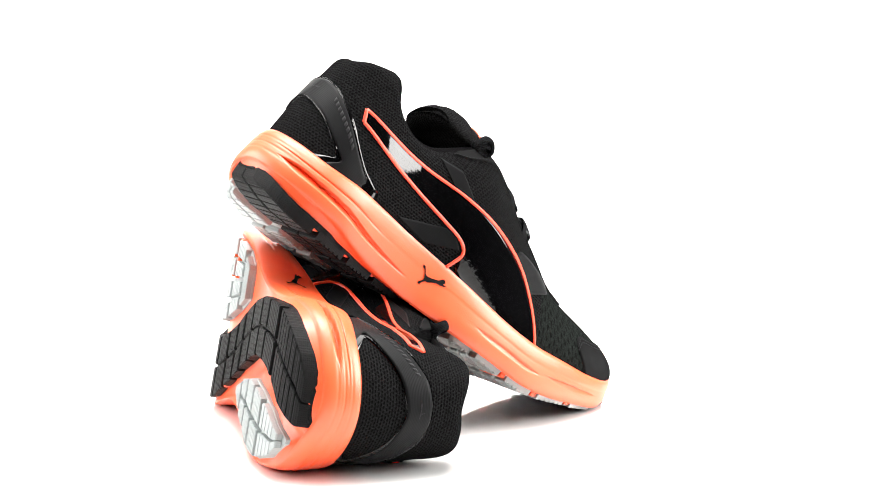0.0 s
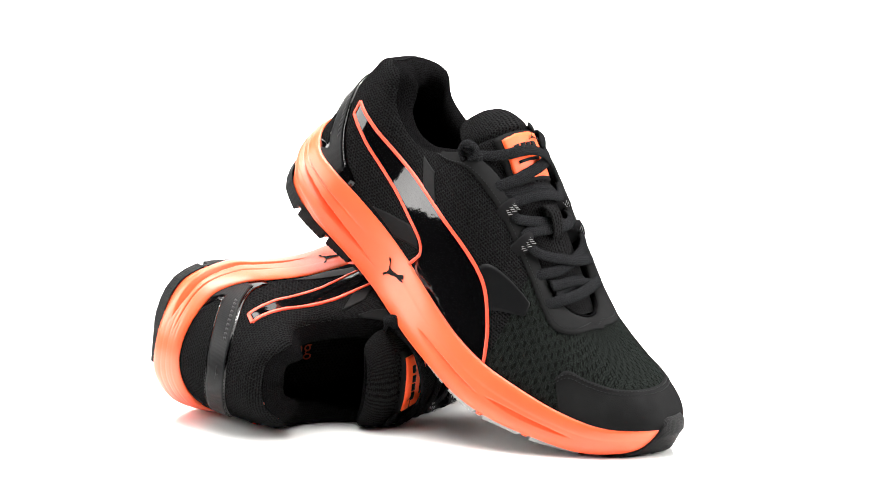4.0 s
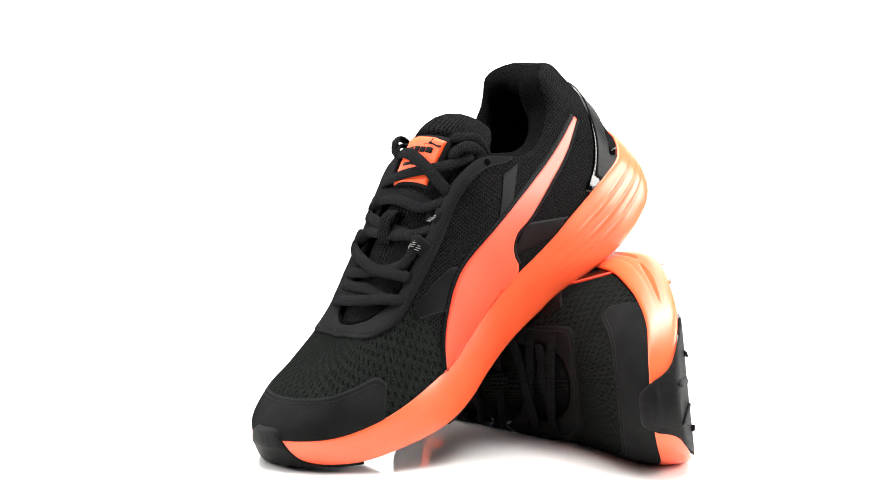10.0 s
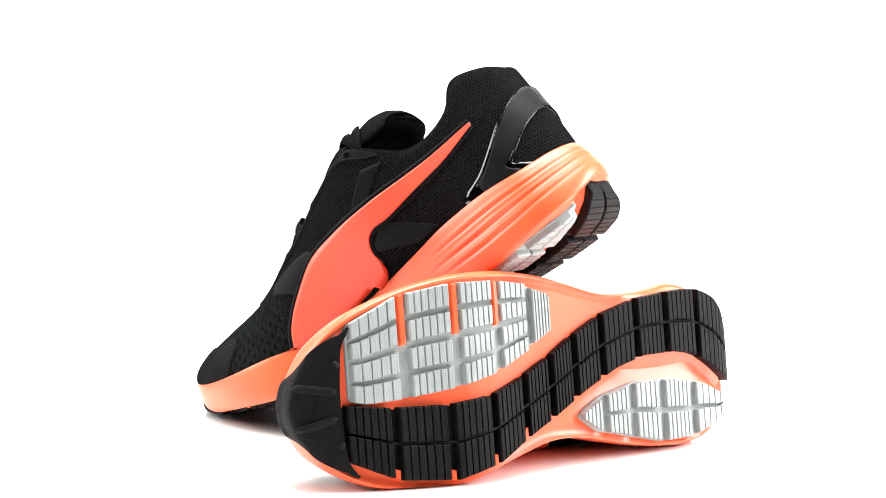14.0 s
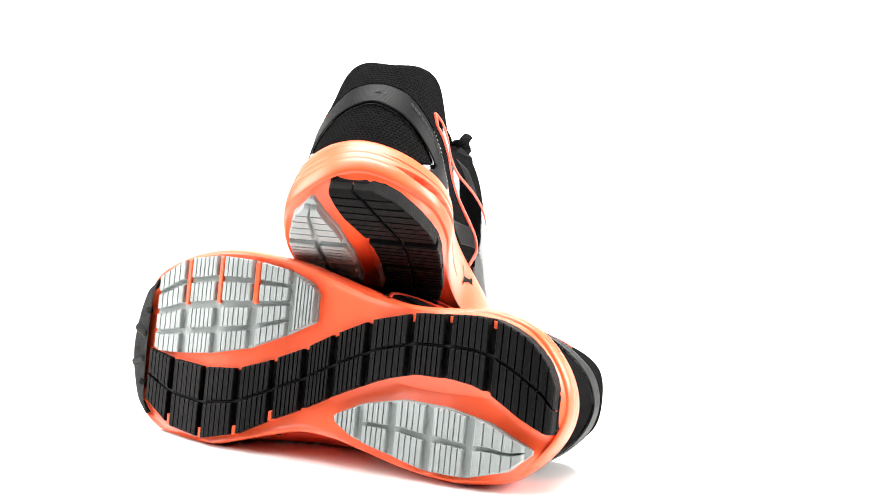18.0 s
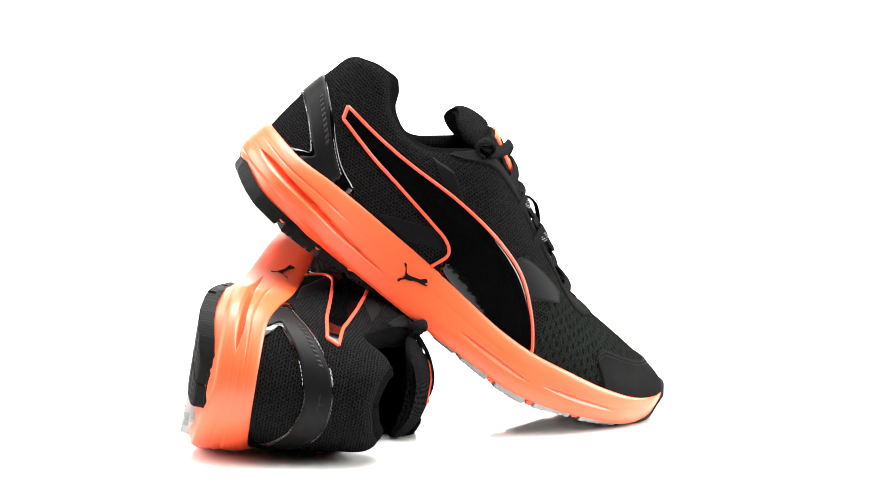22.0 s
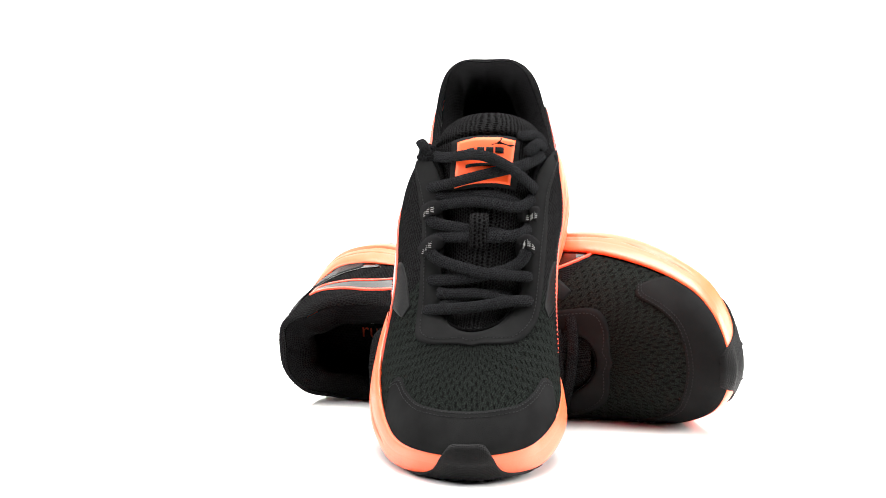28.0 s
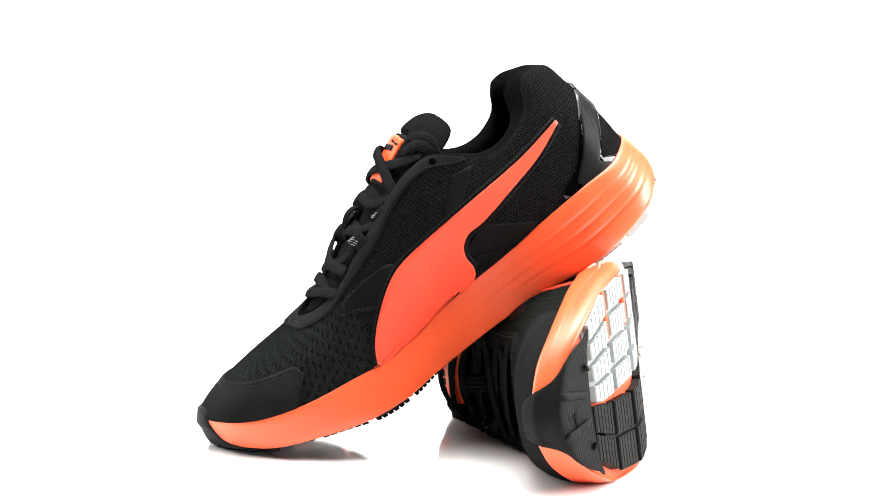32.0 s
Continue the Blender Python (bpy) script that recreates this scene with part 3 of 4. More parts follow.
    lay("toe_cap", ((12.15, 0), (13, 0), (14, 0), (15, 0), (16, 0), (17, 0), (17.85, 0)),
        ((11.75, .30), (12.0, .42), (12.6, .45), (13.3, .49), (14.1, .56), (15, .60), (15.9, .56), (16.7, .49), (17.4, .45), (18, .42), (18.25, .30)), 90, 16, by_skin, .0009, M_SUEDE, "black nubuck toe cap")
    def stay_edge(grow):
        """Outer edge of the eyestay: parallel to the throat, square across its front."""
        def inside(p):
            y = (p[1] - at_x(SHIFT, p[0])) / (.0335 + grow)
            x = max(0.0, p[0] - .188) / (.0335 + grow)
            return abs(x) ** 4 + abs(y) ** 4 < 1
        out = []
        for s in np.linspace(7.8, 22.2, 60):
            lo_v, hi_v = 0.3, 1.0
            for _ in range(14):
                mid = (lo_v + hi_v) / 2
                if inside(upper_point(s, mid)):
                    hi_v = mid
                else:
                    lo_v = mid
            k = s if s <= 15 else 30 - s
            wide, v_side = .0150 + grow, 1.0
            while v_side > .3 and wide > 0 and k < 11.5:
                wide -= np.linalg.norm(upper_point(s, v_side) - upper_point(s, v_side - .01))
                v_side -= .01
            out.append((s, min(hi_v, v_side, .975)))
        return ((5.7, .93), (6.3, .84)) + tuple(out[::3]) + ((23.7, .84), (24.3, .93))

    stay_low = stay_edge(0.0)
    lay("eyestay", stay_low, tuple((min(max(q[0], 5.9), 24.1), 1.0) for q in stay_low), 170, 8, by_skin, .0010, M_SUEDE, "black nubuck eyestay with lace holes")
    rim_up = ((.0, .475), (.85, .432), (1.5, .350), (2.1, .262), (2.55, .200), (3.05, .135), (3.62, .085), (3.66, .04), (3.52, 0))
    rim_low = ((.0, .298), (.5, .275), (1.1, .226), (1.6, .155), (1.95, .098), (2.0, .075), (1.8, .055), (1.6, .032), (1.35, 0))
    film_up = ((.0, .470), (.85, .425), (1.42, .345), (1.95, .258), (2.4, .192), (2.85, .125), (3.12, .085), (3.05, .04), (3.15, 0))
    film_low = ((.0, .303), (.5, .280), (1.12, .232), (1.65, .160), (2.05, .105), (2.2, .085), (2.12, .060), (1.95, .035), (1.8, 0))

    def both_ways(half):
        return tuple((-a, b) for a, b in half[:0:-1]) + half

    rim = lay("heel_rim", both_ways(rim_low), both_ways(rim_up), 110, 12, by_skin, .0007, M_PATENT, "black patent heel overlay")
    band = lay("heel_band", both_ways(film_low), both_ways(film_up), 110, 10, by_skin, .0012, M_BAND, "dark film heel band with a worn print")

    # outer side: patent stripe edged in orange
    edge_a = ((.0265, .0718), (.050, .0694), (.076, .0690), (.108, .0706), (.138, .0683), (.164, .0612), (.183, .0475), (.195, .0340), (.1995, .0255))
    edge_b = ((.0285, .0645), (.054, .0586), (.080, .0548), (.103, .0514), (.1175, .0485), (.1235, .0430), (.1215, .0345), (.1205, .0315))
    low = edge_b[:6] + ((.1235, .0380), (.129, .0310), (.146, .0280), (.171, .0265), (.198, .0265))
    stripe = lay("side_stripe", edge_a, low, 80, 14, outer, .0006, M_PATENT, "glossy black patent side stripe with an orange edge", turn=True)

    def edging(curve, side_fn, w, up):
        c = resample(curve, 90)
        t = np.gradient(c, axis=0)
        t /= np.linalg.norm(t, axis=1)[:, None]
        nrm = np.stack([-t[:, 1], t[:, 0]], 1)
        return c - nrm * w / 2, c + nrm * w / 2

    for curve in (edge_a, edge_b, (edge_a[0], edge_b[0])):
        a, b = edging(curve, outer, .0018, 0)
        lay("stripe_edge", a, b, 90 if len(curve) > 2 else 12, 3, outer, .0010, M_ORANGE_FILM, "thin orange edge", stripe, turn=True)
    # inner side: solid orange stripe on a dark film
    top = ((.0350, .0715), (.060, .0690), (.079, .0685), (.107, .0690), (.139, .0680), (.161, .0645), (.181, .0525), (.194, .0405), (.2015, .0275))
    bot = ((.0350, .0695), (.057, .0625), (.079, .0590), (.103, .0555), (.115, .0555), (.1215, .0515), (.1240, .0450), (.1235, .0370), (.129, .0305), (.150, .0275), (.175, .0255), (.1995, .0265))
    solid = lay("side_stripe", top, bot, 80, 14, inner, .0012, M_ORANGE_FILM, "solid orange side stripe on a dark film")
    for curve in (top, bot[:8]):
        a, b = edging(curve, inner, .0055, 0)
        lay("stripe_border", a, b, 90, 5, inner, .0006, M_STRAP, "matte black film border", solid)
        stitches("stripe_stitching", np.array(curve) + (0, .0019 if curve is top else -.0019), inner, .0026, .0008)

    for name, fn, turn, a, b in (
            ("side_strap", outer, True, ((.083, .0805), (.097, .082)), ((.104, .067), (.119, .067))),
            ("side_strap", outer, True, ((.077, .0355), (.112, .0515)), ((.101, .0340), (.1205, .0435))),
            ("side_strap", inner, False, ((.090, .084), (.103, .087)), ((.112, .068), (.124, .069))),
            ("side_strap", inner, False, ((.079, .0345), (.107, .0550)), ((.095, .0335), (.127, .0465)))):
        lay(name, a, b, 20, 12, fn, .0005, M_STRAP, "matte black welded strap", turn=turn)

    strap_a = ((8.4, .27), (8.7, .42), (9.3, .50), (9.9, .55), (10.4, .58))
    strap_b = ((9.25, .22), (9.5, .29), (9.9, .37), (10.2, .43), (10.4, .48))
    lay("side_strap", strap_a, strap_b, 24, 10, by_skin, .0005, M_STRAP, "matte black welded strap")
    lay("side_strap", tuple((30 - a, b) for a, b in strap_a), tuple((30 - a, b) for a, b in strap_b), 24, 10, by_skin, .0005, M_STRAP, "matte black welded strap", turn=True)
    stitches("strap_stitching", tuple((30 - a, b + .02) for a, b in strap_b), by_skin, .0026, .0008)

    # -- lining, insole --
    rings = []
    for i in range(120):
        s = 30 * i / 120
        c, b = loop(RC, s), loop(RB, s)
        t = np.array([min(max(c[0], .062), .18), -.001, 0])
        d = t - c
        d[2] = 0
        ln = np.linalg.norm(d) + 1e-9
        d /= ln
        k = s if s <= 15 else 30 - s
        pad_w = .0135 if k < 6.5 else max(.002, .0135 - .0065 * (k - 6.5))
        pad_w += .004 * max(0.0, 1 - k / 3)
        pad_w = min(pad_w, ln * .55)
        col = [c + d * 0, c + d * pad_w * .22 + (0, 0, .0016), c + d * pad_w * .55 + (0, 0, .0019), c + d * pad_w * .88 + (0, 0, -.001), c + d * pad_w + (0, 0, -.006)]
        lowp = np.array([b[0] + (t[0] - b[0]) * .17, b[1] * .84, max(b[2] + .006, .041)])
        for f in (.25, .5, .75, 1):
            q = col[4] * (1 - f) + lowp * f
            q[2] = col[4][2] * (1 - f) + lowp[2] * f
            col.append(q)
        rings.append(col)
    nv = len(rings[0])
    verts = [p for col in rings for p in col]
    uvs = [(i * .006, j * .007) for i in range(120) for j in range(nv)]
    faces = grid_faces(120, nv, wrap_u=True)
    mk("collar_lining", verts, faces, M_LINING, uvs, "padded black mesh collar lining")
    iv = [rings[i][-1] for i in range(120)]
    verts = [tuple(p) for p in iv] + [(min(max(p[0], .04), .25), -.002, .043) for p in iv]
    faces = [(i, (i + 1) % 120, 120 + (i + 1) % 120, 120 + i) for i in range(120)]
    insole = mk("insole", verts, faces, M_LINING, [(p[0], p[1]) for p in verts], "black textile insole", smooth=False)

    # printed words on the insole, and a grey care sticker on the inner wall
    text = bpy.data.curves.new("insole_text", "FONT")
    text.body, text.size, text.align_x = "running", .0142, "CENTER"
    holder = bpy.data.objects.new("insole_text", text)
    scene.collection.objects.link(holder)
    word = bpy.data.meshes.new_from_object(holder.evaluated_get(bpy.context.evaluated_depsgraph_get()))
    bpy.data.objects.remove(holder)
    # both lines read towards the outer side
    word.transform(Matrix.Translation((.0685, .0036 * hand, .0440)) @ pose(0, 0, 0, 0, 0, 0 if hand < 0 else 180))
    word.materials.clear()
    word.materials.append(M_INSOLE_PRINT)
    part("printed_word", word, insole, "faint orange printed word")
    for j in range(4):
        x0 = .0520 + j * .0125
        bar = [(x0 + dx, dy, .0440) for dx, dy in ((0, -.0150), (.0025, -.0160), (.0085, -.0160), (.0105, -.0150), (.0105, -.0080), (.0085, -.0070), (.0025, -.0070), (0, -.0080))]
        mk("printed_bar", bar, [tuple(range(8))], M_INSOLE_PRINT, None, "", insole, smooth=False)

    # grey care sticker on the inside of the outer wall
    def on_lining(s, f):
        i = s * 4
        k = int(i)
        g = i - k
        a, b = rings[k % 120], rings[(k + 1) % 120]
        top_p, low_p = a[4] * (1 - g) + b[4] * g, a[8] * (1 - g) + b[8] * g
        return top_p * (1 - f) + low_p * f, np.array((0, 1.0, .1))

    sticker = lay("care_sticker", ((4.2, .04), (5.7, .04)), ((4.2, .55), (5.7, .55)), 10, 8, on_lining, .0012, M_STICKER, "grey care sticker with small print", turn=True)
    for j, (f0, s0, s1) in enumerate(((.12, 4.35, 5.5), (.20, 4.35, 5.2), (.32, 4.35, 4.8), (.32, 4.95, 5.6), (.42, 4.35, 5.4))):
        lay("printed_bar", ((s0, f0), (s1, f0)), ((s0, f0 + .035), (s1, f0 + .035)), 6, 3, on_lining, .0016, M_STICKER_PRINT, "", sticker, turn=True)

    # -- tongue --
    spine = ((.209, .0680), (.190, .0745), (.165, .0855), (.140, .0970), (.118, .1070), (.100, .1120), (.083, .1105))
    half = (.016, .0200, .0230, .0250, .0290, .0315, .0285)
    thick = (.003, .004, .005, .006, .008, .012, .014)
    nu, nw = 110, 30
    verts, uvs = [], []
    for i in range(nu):
        u = i / (nu - 1) * 6
        sp, hw, th = spline(spine, u), float(spline(half, u)), float(spline(thick, u))
        tangent = spline(spine, min(u + .05, 6)) - spline(spine, max(u - .05, 0))
        tangent /= np.linalg.norm(tangent)
        nx, nz = -tangent[1], tangent[0]
        if nz < 0:
            nx, nz = -nx, -nz
        endf = math.sqrt(max(0.0, 1 - max(0.0, (u - 5.2) / .8) ** 2))
        for j in range(nw):
            a = 2 * math.pi * j / nw
            cw, sw = math.cos(a), math.sin(a)
            y = math.copysign(abs(cw) ** .7, cw) * hw * (0.72 + .28 * endf)
            h = math.copysign(abs(sw) ** .8, sw) * th / 2 * (.25 + .75 * endf) - .010 * (y / .03) ** 2
            if sw > 0:
                h -= .0030 * math.exp(-((sp[0] - .1035 + .06 * y * y / .03) / .0013) ** 2)
            verts.append((sp[0] + nx * h, y + at_x(SHIFT, sp[0]), sp[1] + nz * h))
            uvs.append((u * .030, j * .0050))
    faces = []
    for i in range(nu - 1):
        for j in range(nw):
            m = (j + 1) % nw
            faces.append((i * nw + j, i * nw + m, (i + 1) * nw + m, (i + 1) * nw + j))
    faces += [tuple(range(nw)), tuple(range(nu * nw - 1, (nu - 1) * nw - 1, -1))]
    tongue = mk("tongue", verts, faces, M_KNIT, uvs, "padded black mesh tongue")

    tong_bvh = BVHTree.FromPolygons([tuple(p) for p in verts], faces)

    def on_tongue(x, y):
        hit, nrm, _, _ = tong_bvh.ray_cast(Vector((x, y, .3)), Vector((0, 0, -1)))
        if hit is None:
            hit, nrm, _, _ = tong_bvh.find_nearest(Vector((x, y, .1)))
        if nrm.z < 0:
            nrm = -nrm
        return np.array(hit), np.array(nrm)

    lay("label_backing", ((.1055, -.0175), (.1335, -.0185)), ((.1055, .0205), (.1335, .0185)), 16, 16, on_tongue, .0014, M_SUEDE, "black label backing", tongue)
    tag = lay("label", ((.1075, -.0138), (.1318, -.0150)), ((.1075, .0175), (.1318, .0150)), 16, 16, on_tongue, .0022, M_LABEL, "orange woven label with dark printed marks", tongue)
    for j in range(4):
        y0 = -.0085 + j * .0052
        lay("printed_bar", ((.1128, y0), (.1158, y0)), ((.1128, y0 + .0042), (.1158, y0 + .0042)), 4, 4, on_tongue, .0027, M_PRINT, "dark printed bar", tag)
    for a, b, y0, y1 in ((.1214, .1230, -.0090, .0090), (.1264, .1280, -.0005, .0055)):
        lay("printed_bar", ((a, y0), (b, y0)), ((a, y1), (b, y1)), 4, 6, on_tongue, .0027, M_PRINT, "dark printed bar", tag)

    # -- laces, loops and eyelets --
    def out_normal(p):
        return np.array([.35, p[1] * 12, 1.0])

    def on_top(x, y):
        """The highest of tongue and upper over a point."""
        best = on_tongue(x, y)[0]
        hit = SKIN.ray_cast(Vector((x, y, .3)), Vector((0, 0, -1)))[0]
        if hit is not None and (hit.z > best[2] or abs(y) > .030):
            best = np.array(hit)
        return np.array((x, y, best[2]))

    def lace(rows, w=.0068, th=.0026, lab=""):
        path = []
        for x, y, lift in resample(rows, 13):
            x += .0034
            p = on_top(x, y)
            path.append(p + (0, 0, lift + .0006))
        path = np.array(path)
        for _ in range(7):
            path[1:-1, 2] = .25 * path[:-2, 2] + .5 * path[1:-1, 2] + .25 * path[2:, 2]
        v, f, u = cord_mesh(path, w, th, out_normal, n=34, sides=12, taper=True)
        return mk("lace", v, f, M_LACE, u, lab)

    for rows in (
            ((.1945, -.0335, -.002), (.1940, -.0305, .0025), (.1965, -.016, .0035), (.1955, .003, .0040), (.190, .0265, .0025), (.1885, .0305, -.002)),
            ((.1865, -.0245, -.001), (.1875, -.008, .0022), (.1890, .006, .0022), (.1925, .019, -.0015)),
            ((.1945, -.0215, -.002), (.1900, -.0145, .0012), (.1875, .002, .0005), (.1850, .018, -.001)),
            ((.1790, -.0330, -.002), (.1770, -.0300, .0025), (.1797, -.019, .0032), (.1790, -.003, .0025), (.1735, .0175, .0015), (.1680, .0245, .0015), (.1630, .0255, .0012)),
            ((.1790, .0290, -.002), (.1777, .0258, .0025), (.1790, .004, .0055), (.1745, -.0116, .0045), (.1690, -.024, .0032), (.1645, -.0285, .0015), (.1590, -.0290, .0012)),
            ((.1590, -.0290, .0012), (.1555, -.0250, .0028), (.1572, -.0114, .0032), (.1590, .0047, .0036), (.1560, .0198, .0036), (.1500, .0262, .0020), (.1440, .0262, .0012)),
            ((.1425, -.0295, .0012), (.1470, -.0280, .0018), (.1509, -.0165, .0030), (.1545, -.0011, .0018), (.1557, .0125, .0025), (.1580, .0235, .0018), (.1630, .0255, .0012)),
            ((.1425, -.0295, .0012), (.1380, -.0262, .0028), (.1385, -.0142, .0042), (.1410, .005, .0045), (.1415, .018, .0035), (.1360, .0265, .0010), (.1300, .0290, -.001)),
            ((.1460, .0262, .0012), (.1390, .0245, .0025), (.1360, .010, .0022), (.1350, -.004, .0018), (.1320, -.022, .0008), (.1290, -.0275, -.001)),
            ((.1268, -.0345, -.002), (.1262, -.0310, .0025), (.1280, -.0152, .0048), (.1257, .0049, .0050), (.1200, .0200, .0050), (.1120, .0295, .0045), (.1040, .0335, .0045)),
            ((.1290, .0315, -.002), (.1281, .0285, .0028), (.1233, .0161, .0088), (.1181, .0, .0090), (.1135, -.0176, .0052), (.1080, -.0255, .0012), (.1030, -.0305, .0020)),
            ((.1090, -.0285, -.001), (.1060, -.0325, .0042), (.1010, -.0340, .0050), (.0975, -.0320, .0015), (.0985, -.0275, -.004)),
            ((.1120, .0235, .0030), (.1060, .0290, .0062), (.1005, .0330, .0075), (.0985, .0350, .0085), (.1010, .0352, .0060)),
            ((.1020, .0190, .0020), (.0975, .0265, .0030), (.0955, .0315, .0050), (.0990, .0345, .0075), (.1060, .0345, .0060), (.1100, .0330, .0010))):
        lace(rows, lab="flat black woven lace")

    ring = [np.array((.1040, -.0345, .1040)) + (.0052 * math.cos(a), -.0012 + .0014 * math.sin(2 * a), .0052 * math.sin(a)) for a in np.linspace(-.6, 2 * math.pi - .9, 12)]
    v, f, u = cord_mesh(ring, .0058, .0026, lambda p: np.array(p) - (.1040, -.0345, .1040), n=40, sides=10, taper=True)
    mk("lace", v, f, M_LACE, u, "curled loose end of the black lace")
    for side, x, y in ((-1, .1425, -.0285), (-1, .1630, -.0285), (1, .1450, .0262), (1, .1635, .0252)):
        base = [on_top(x + .001, y + side * d) + (0, 0, up) for d, up in ((.0068, -.0012), (.0040, .0022), (0, .0042), (-.0034, .0034), (-.0065, -.0010))]
        v, f, u = cord_mesh(base, .0090, .0012, out_normal, n=16)
        web = mk("lace_loop", v, f, M_WEBBING, u, "black webbing lace loop with silver flecks")
        fine = resample(base, 40)
        for k in range(15):
            p = fine[9 + 6 * (k // 5)]
            q = fine[13 + 6 * (k // 5)]
            off = (k % 5 - 2) * .0015
            v, f, u = cord_mesh([p + (off, 0, .0006), q + (off + .0012, 0, .0006)], .00042, .0004, out_normal, n=3, sides=4)
            mk("silver_fleck", v, f, M_SILVER, u, parent=web)
    # spare lace holes: a near-black disc on the skin paints the shade inside
    for side in (-1, 1):
        c, n = upper_frame(6.75 if side < 0 else 23.25, .885)
        v, f, u = cord_mesh([c + n * .0002, c + n * .00115], .0040, .0040, lambda p: np.array([1.0, 0, 0]), n=2, sides=16)
        mk("eyelet", v, f, M_EYELET_SHADE, u, "spare lace hole, its shade drawn as a near-black disc", smooth=False)
    kp = [on_tongue(x, -.001)[0] + (0, 0, z) for x, z in ((.1490, .001), (.1510, .0045), (.1570, .0068), (.1640, .0045), (.1665, .001))]
    v, f, u = cord_mesh(kp, .0110, .0018, lambda p: np.array([.4, 0, 1.0]), n=16)
    mk("lace_keeper", v, f, M_KNIT, u, "stitched mesh lace keeper on the tongue")

    # -- rows of stitches --
    cap = np.array(((11.75, .28), (12.05, .40), (12.6, .43), (13.3, .47), (14.1, .54), (15, .58), (15.9, .54), (16.7, .47), (17.4, .43), (17.95, .40), (18.25, .28)))
    stitches("toe_cap_stitching", cap, by_skin, .0022, .0010)
    stitches("toe_cap_stitching", cap - (0, .035), by_skin, .0022, .0010)
    stay = np.array(stay_edge(-.0022)) + (0, .012)
    stitches("eyestay_stitching", stay, by_skin, .0022, .0011)
    stitches("heel_band_stitching", both_ways(tuple((a * 1.01, b + .006) for a, b in film_up[:7])), by_skin, .0024, .0012, M_PATENT)
    stitches("heel_band_stitching", both_ways(tuple((a, b - .008) for a, b in film_low[:5])), by_skin, .0024, .0012, M_PATENT)

    # leaping mark, drawn as a plain shape on foam, heel band and label
    sole_bvh = BVHTree.FromPolygons([tuple(q) for q in sole_v], sole_f)

    def on_foam(x, z):
        hit, nrm, _, _ = sole_bvh.ray_cast(Vector((x, -.2, z)), Vector((0, 1, 0)))
        return np.array(hit), np.array((0, -1.0, 0))

    def mark(place, ox, oz, ax, az, lift, mat, parent, turn=False):
        bm = bmesh.new()
        vs = []
        for a, b in MARK:
            p, n = place(ox + a * ax[0] + b * az[0], oz + a * ax[1] + b * az[1])
            p = p + n * lift
            vs.append(bm.verts.new((p[0], p[1] * hand, p[2])))
        f = bm.faces.new(vs)
        f.normal_update()
        if (f.normal.length == 0) or flip != turn:
            f.normal_flip()
        bmesh.ops.triangulate(bm, faces=bm.faces[:], ngon_method='EAR_CLIP')
        return part("printed_mark", bm, parent, "plain leaping mark", mat)

    mark(on_foam, 0.1100, 0.0107, (0.0120, 0.0071), (-0.0110, 0.0084), .0004, M_PRINT, midsole)
    toe_v, toe_f = [tuple(q) for q in toe_skin], grid_faces(61, 26)
    toe_bvh = BVHTree.FromPolygons(toe_v, toe_f)

    def on_toe(y, w):
        way = Vector((-.75, 0, .66)).normalized()
        hit = toe_bvh.ray_cast(Vector((.286 + .66 * w, y, .043 + .75 * w)) - way * .1, way)[0]
        if hit is None:
            hit = toe_bvh.find_nearest(Vector((.286 + .66 * w, y, .043 + .75 * w)))[0]
        return np.array(hit), np.array(-way)

    mark(on_toe, -.008, -.005, (.0100, 0.0), (0.0, .0095), .0006, M_PRINT, toe)
    mark(on_tongue, .1125, .0035, (0.0, .0090), (-.0045, 0.0), .0034, M_PRINT, tag)
    mark(by_skin, -.22, .375, (.36, 0.0), (0.0, .045), .0015, M_GREY_PRINT, band)
    for i in range(10):
        s0 = 1.05 + i * .125
        v0 = .345 - i * .0188
        lay("printed_bar", ((s0, v0), (s0, v0 + .026)), ((s0 + .080, v0 - .012), (s0 + .080, v0 + .014)), 4, 3, by_skin, .00135, M_GREY_PRINT, "", band)
    # soft edges that rest on the floor are pressed flat
    up = np.array(m0.inverted().to_3x3() @ Vector((0, 0, 1)))
    for ob in shoe.children_recursive:
        co = np.zeros(len(ob.data.vertices) * 3)
        ob.data.vertices.foreach_get("co", co)
        co = co.reshape(-1, 3)
        height = co @ up + m0.translation.z
        if height.min() < .0012:
            co += (np.maximum(0.0, .0012 - height) * .92)[:, None] * up
            ob.data.vertices.foreach_set("co", co.ravel())
            ob.data.update()
    shoe.matrix_world = m0
    return shoe


studio()

# ---- poses of the pair on the turntable, at the moment when the standing shoe shows its outer side ----
def rigid(cols, origin):
    m = Matrix.Identity(4)
    for c in range(3):
        for r in range(3):
            m[r][c] = cols[c][r]
        m[c][3] = origin[c]
    m = Matrix.Translation(m.translation) @ m.to_quaternion().to_matrix().to_4x4()
    return m


STANDING = rigid(((0.77649, -0.08060, -0.62495), (0.13655, 0.98974, 0.04202), (0.61515, -0.11796, 0.77953)), (-0.11720, 0.04351, 0.15107))
LYING = rigid(((0.41752, 0.90865, 0.00617), (0.13484, -0.06867, 0.98849), (0.89861, -0.41188, -0.15119)), (-0.16039, -0.06905, 0.04479))
TURN = 17.5

standing = build_shoe(1, STANDING, "black and orange running shoe propped toe-down on another shoe")
lying = build_shoe(-1, LYING, "black and orange running shoe lying on its inner side")


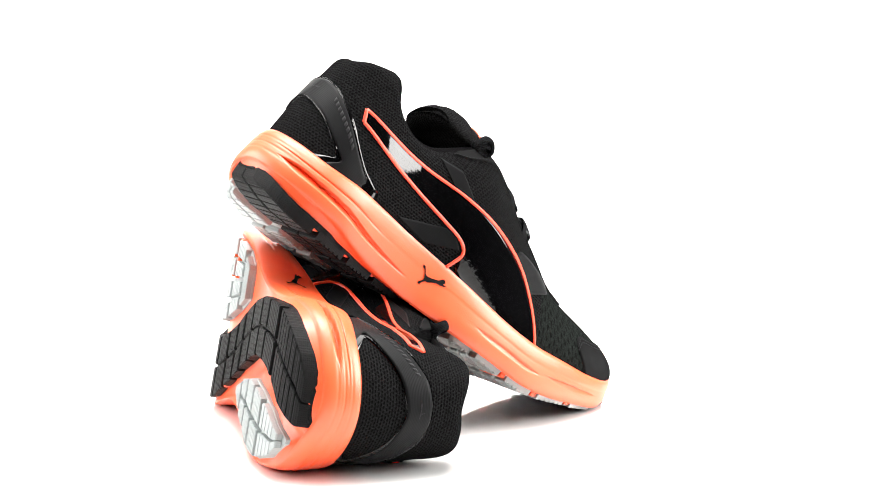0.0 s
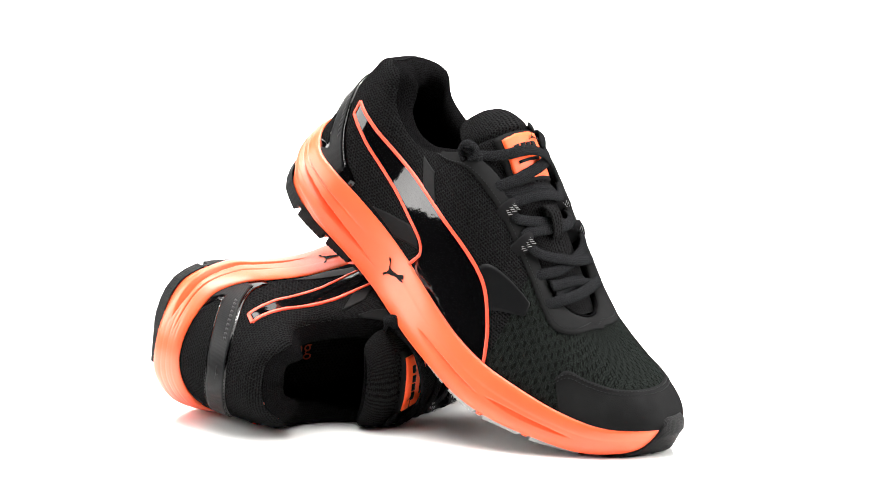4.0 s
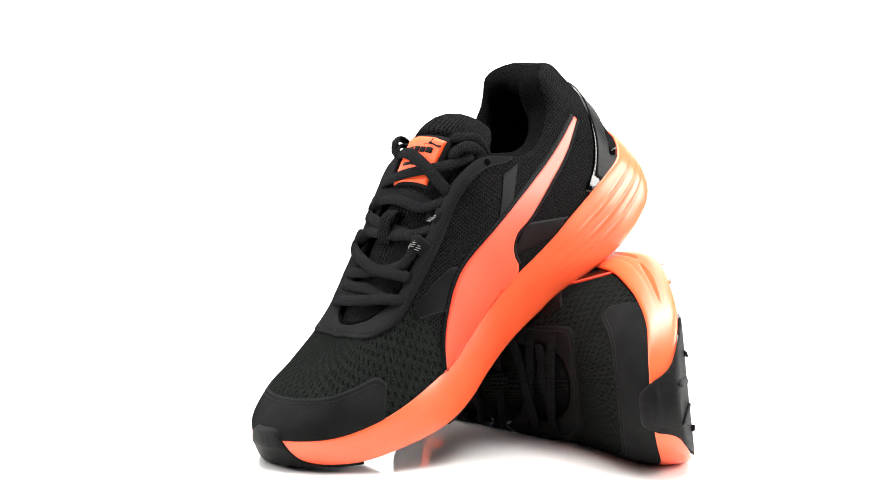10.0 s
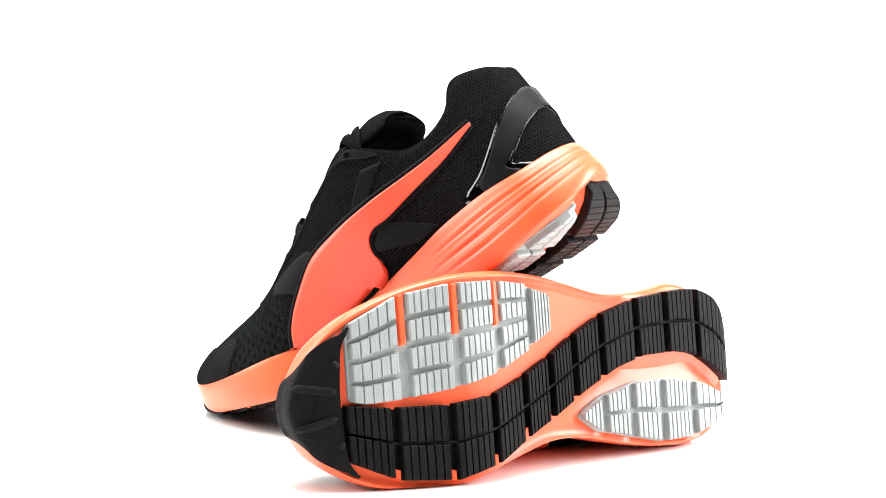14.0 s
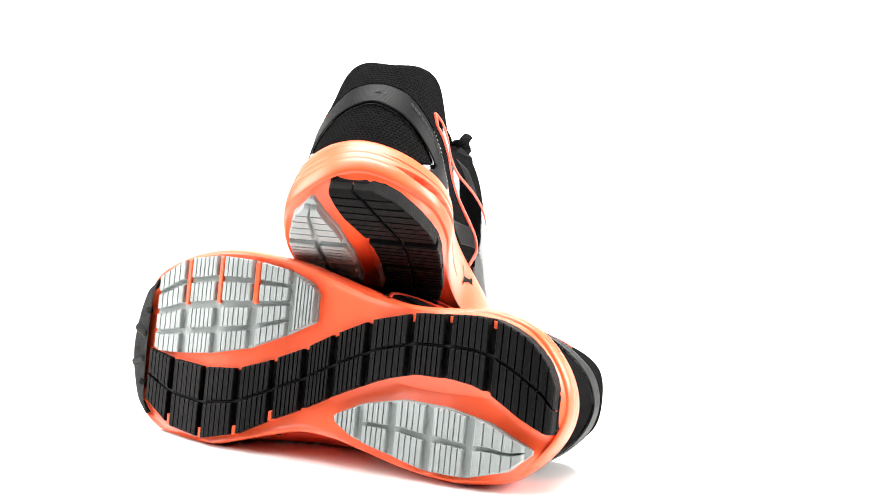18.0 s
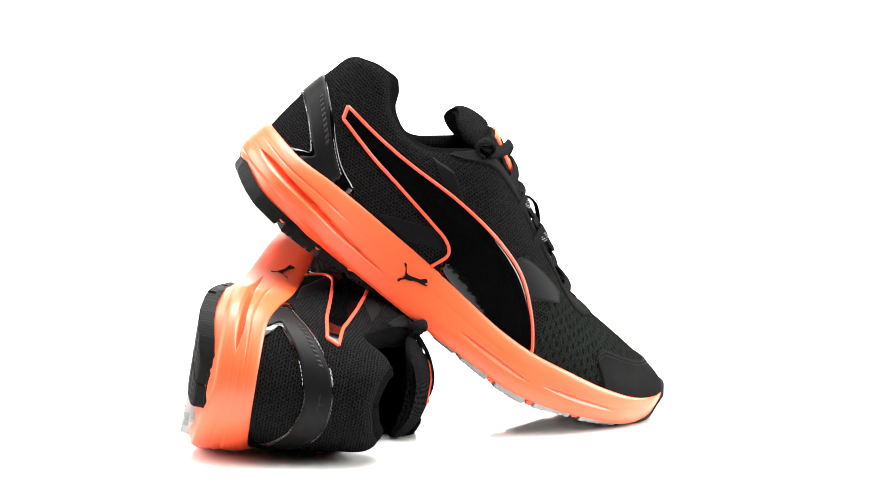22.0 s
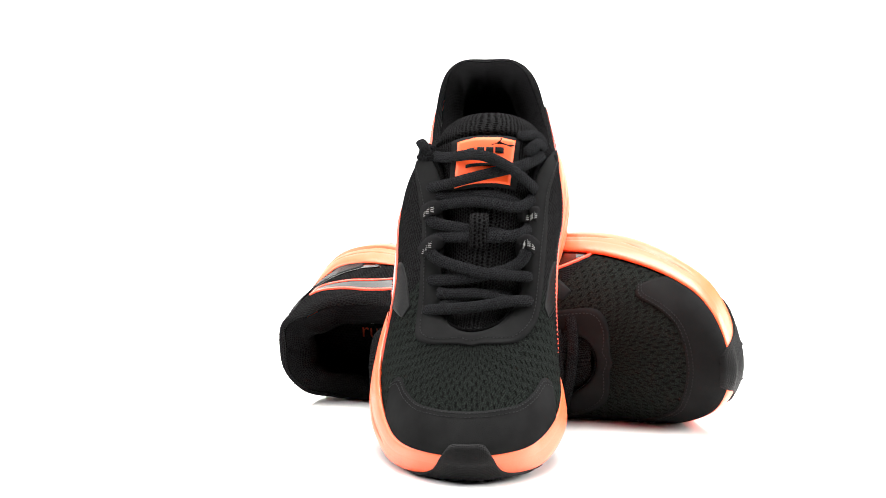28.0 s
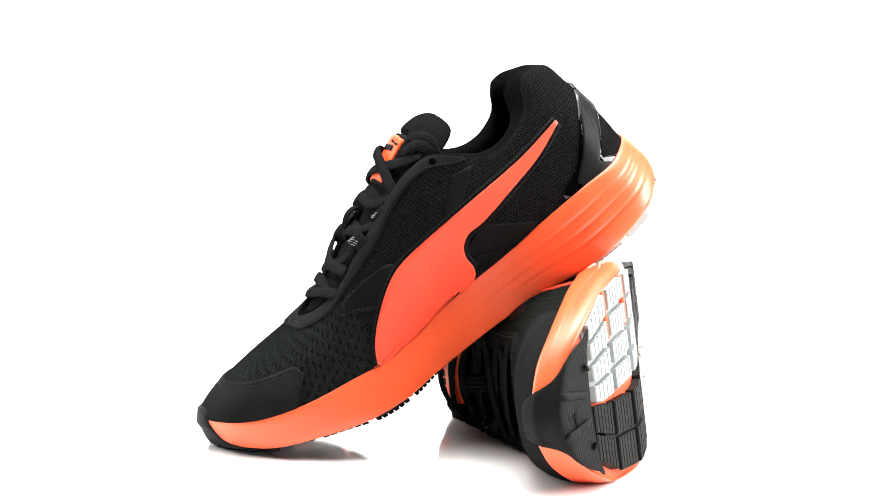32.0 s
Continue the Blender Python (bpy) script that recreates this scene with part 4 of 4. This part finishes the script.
def motions():
    """The turntable carries both shoes round at a steady rate."""
    for thing, m in ((standing, STANDING), (lying, LYING)):
        rows = []
        for i in range(65):
            t = 0.5 * i
            rows.append((t, pose(0, 0, 0, 0, 0, -TURN * (t - 23.0)) @ m))
        walk(thing, rows)


motions()
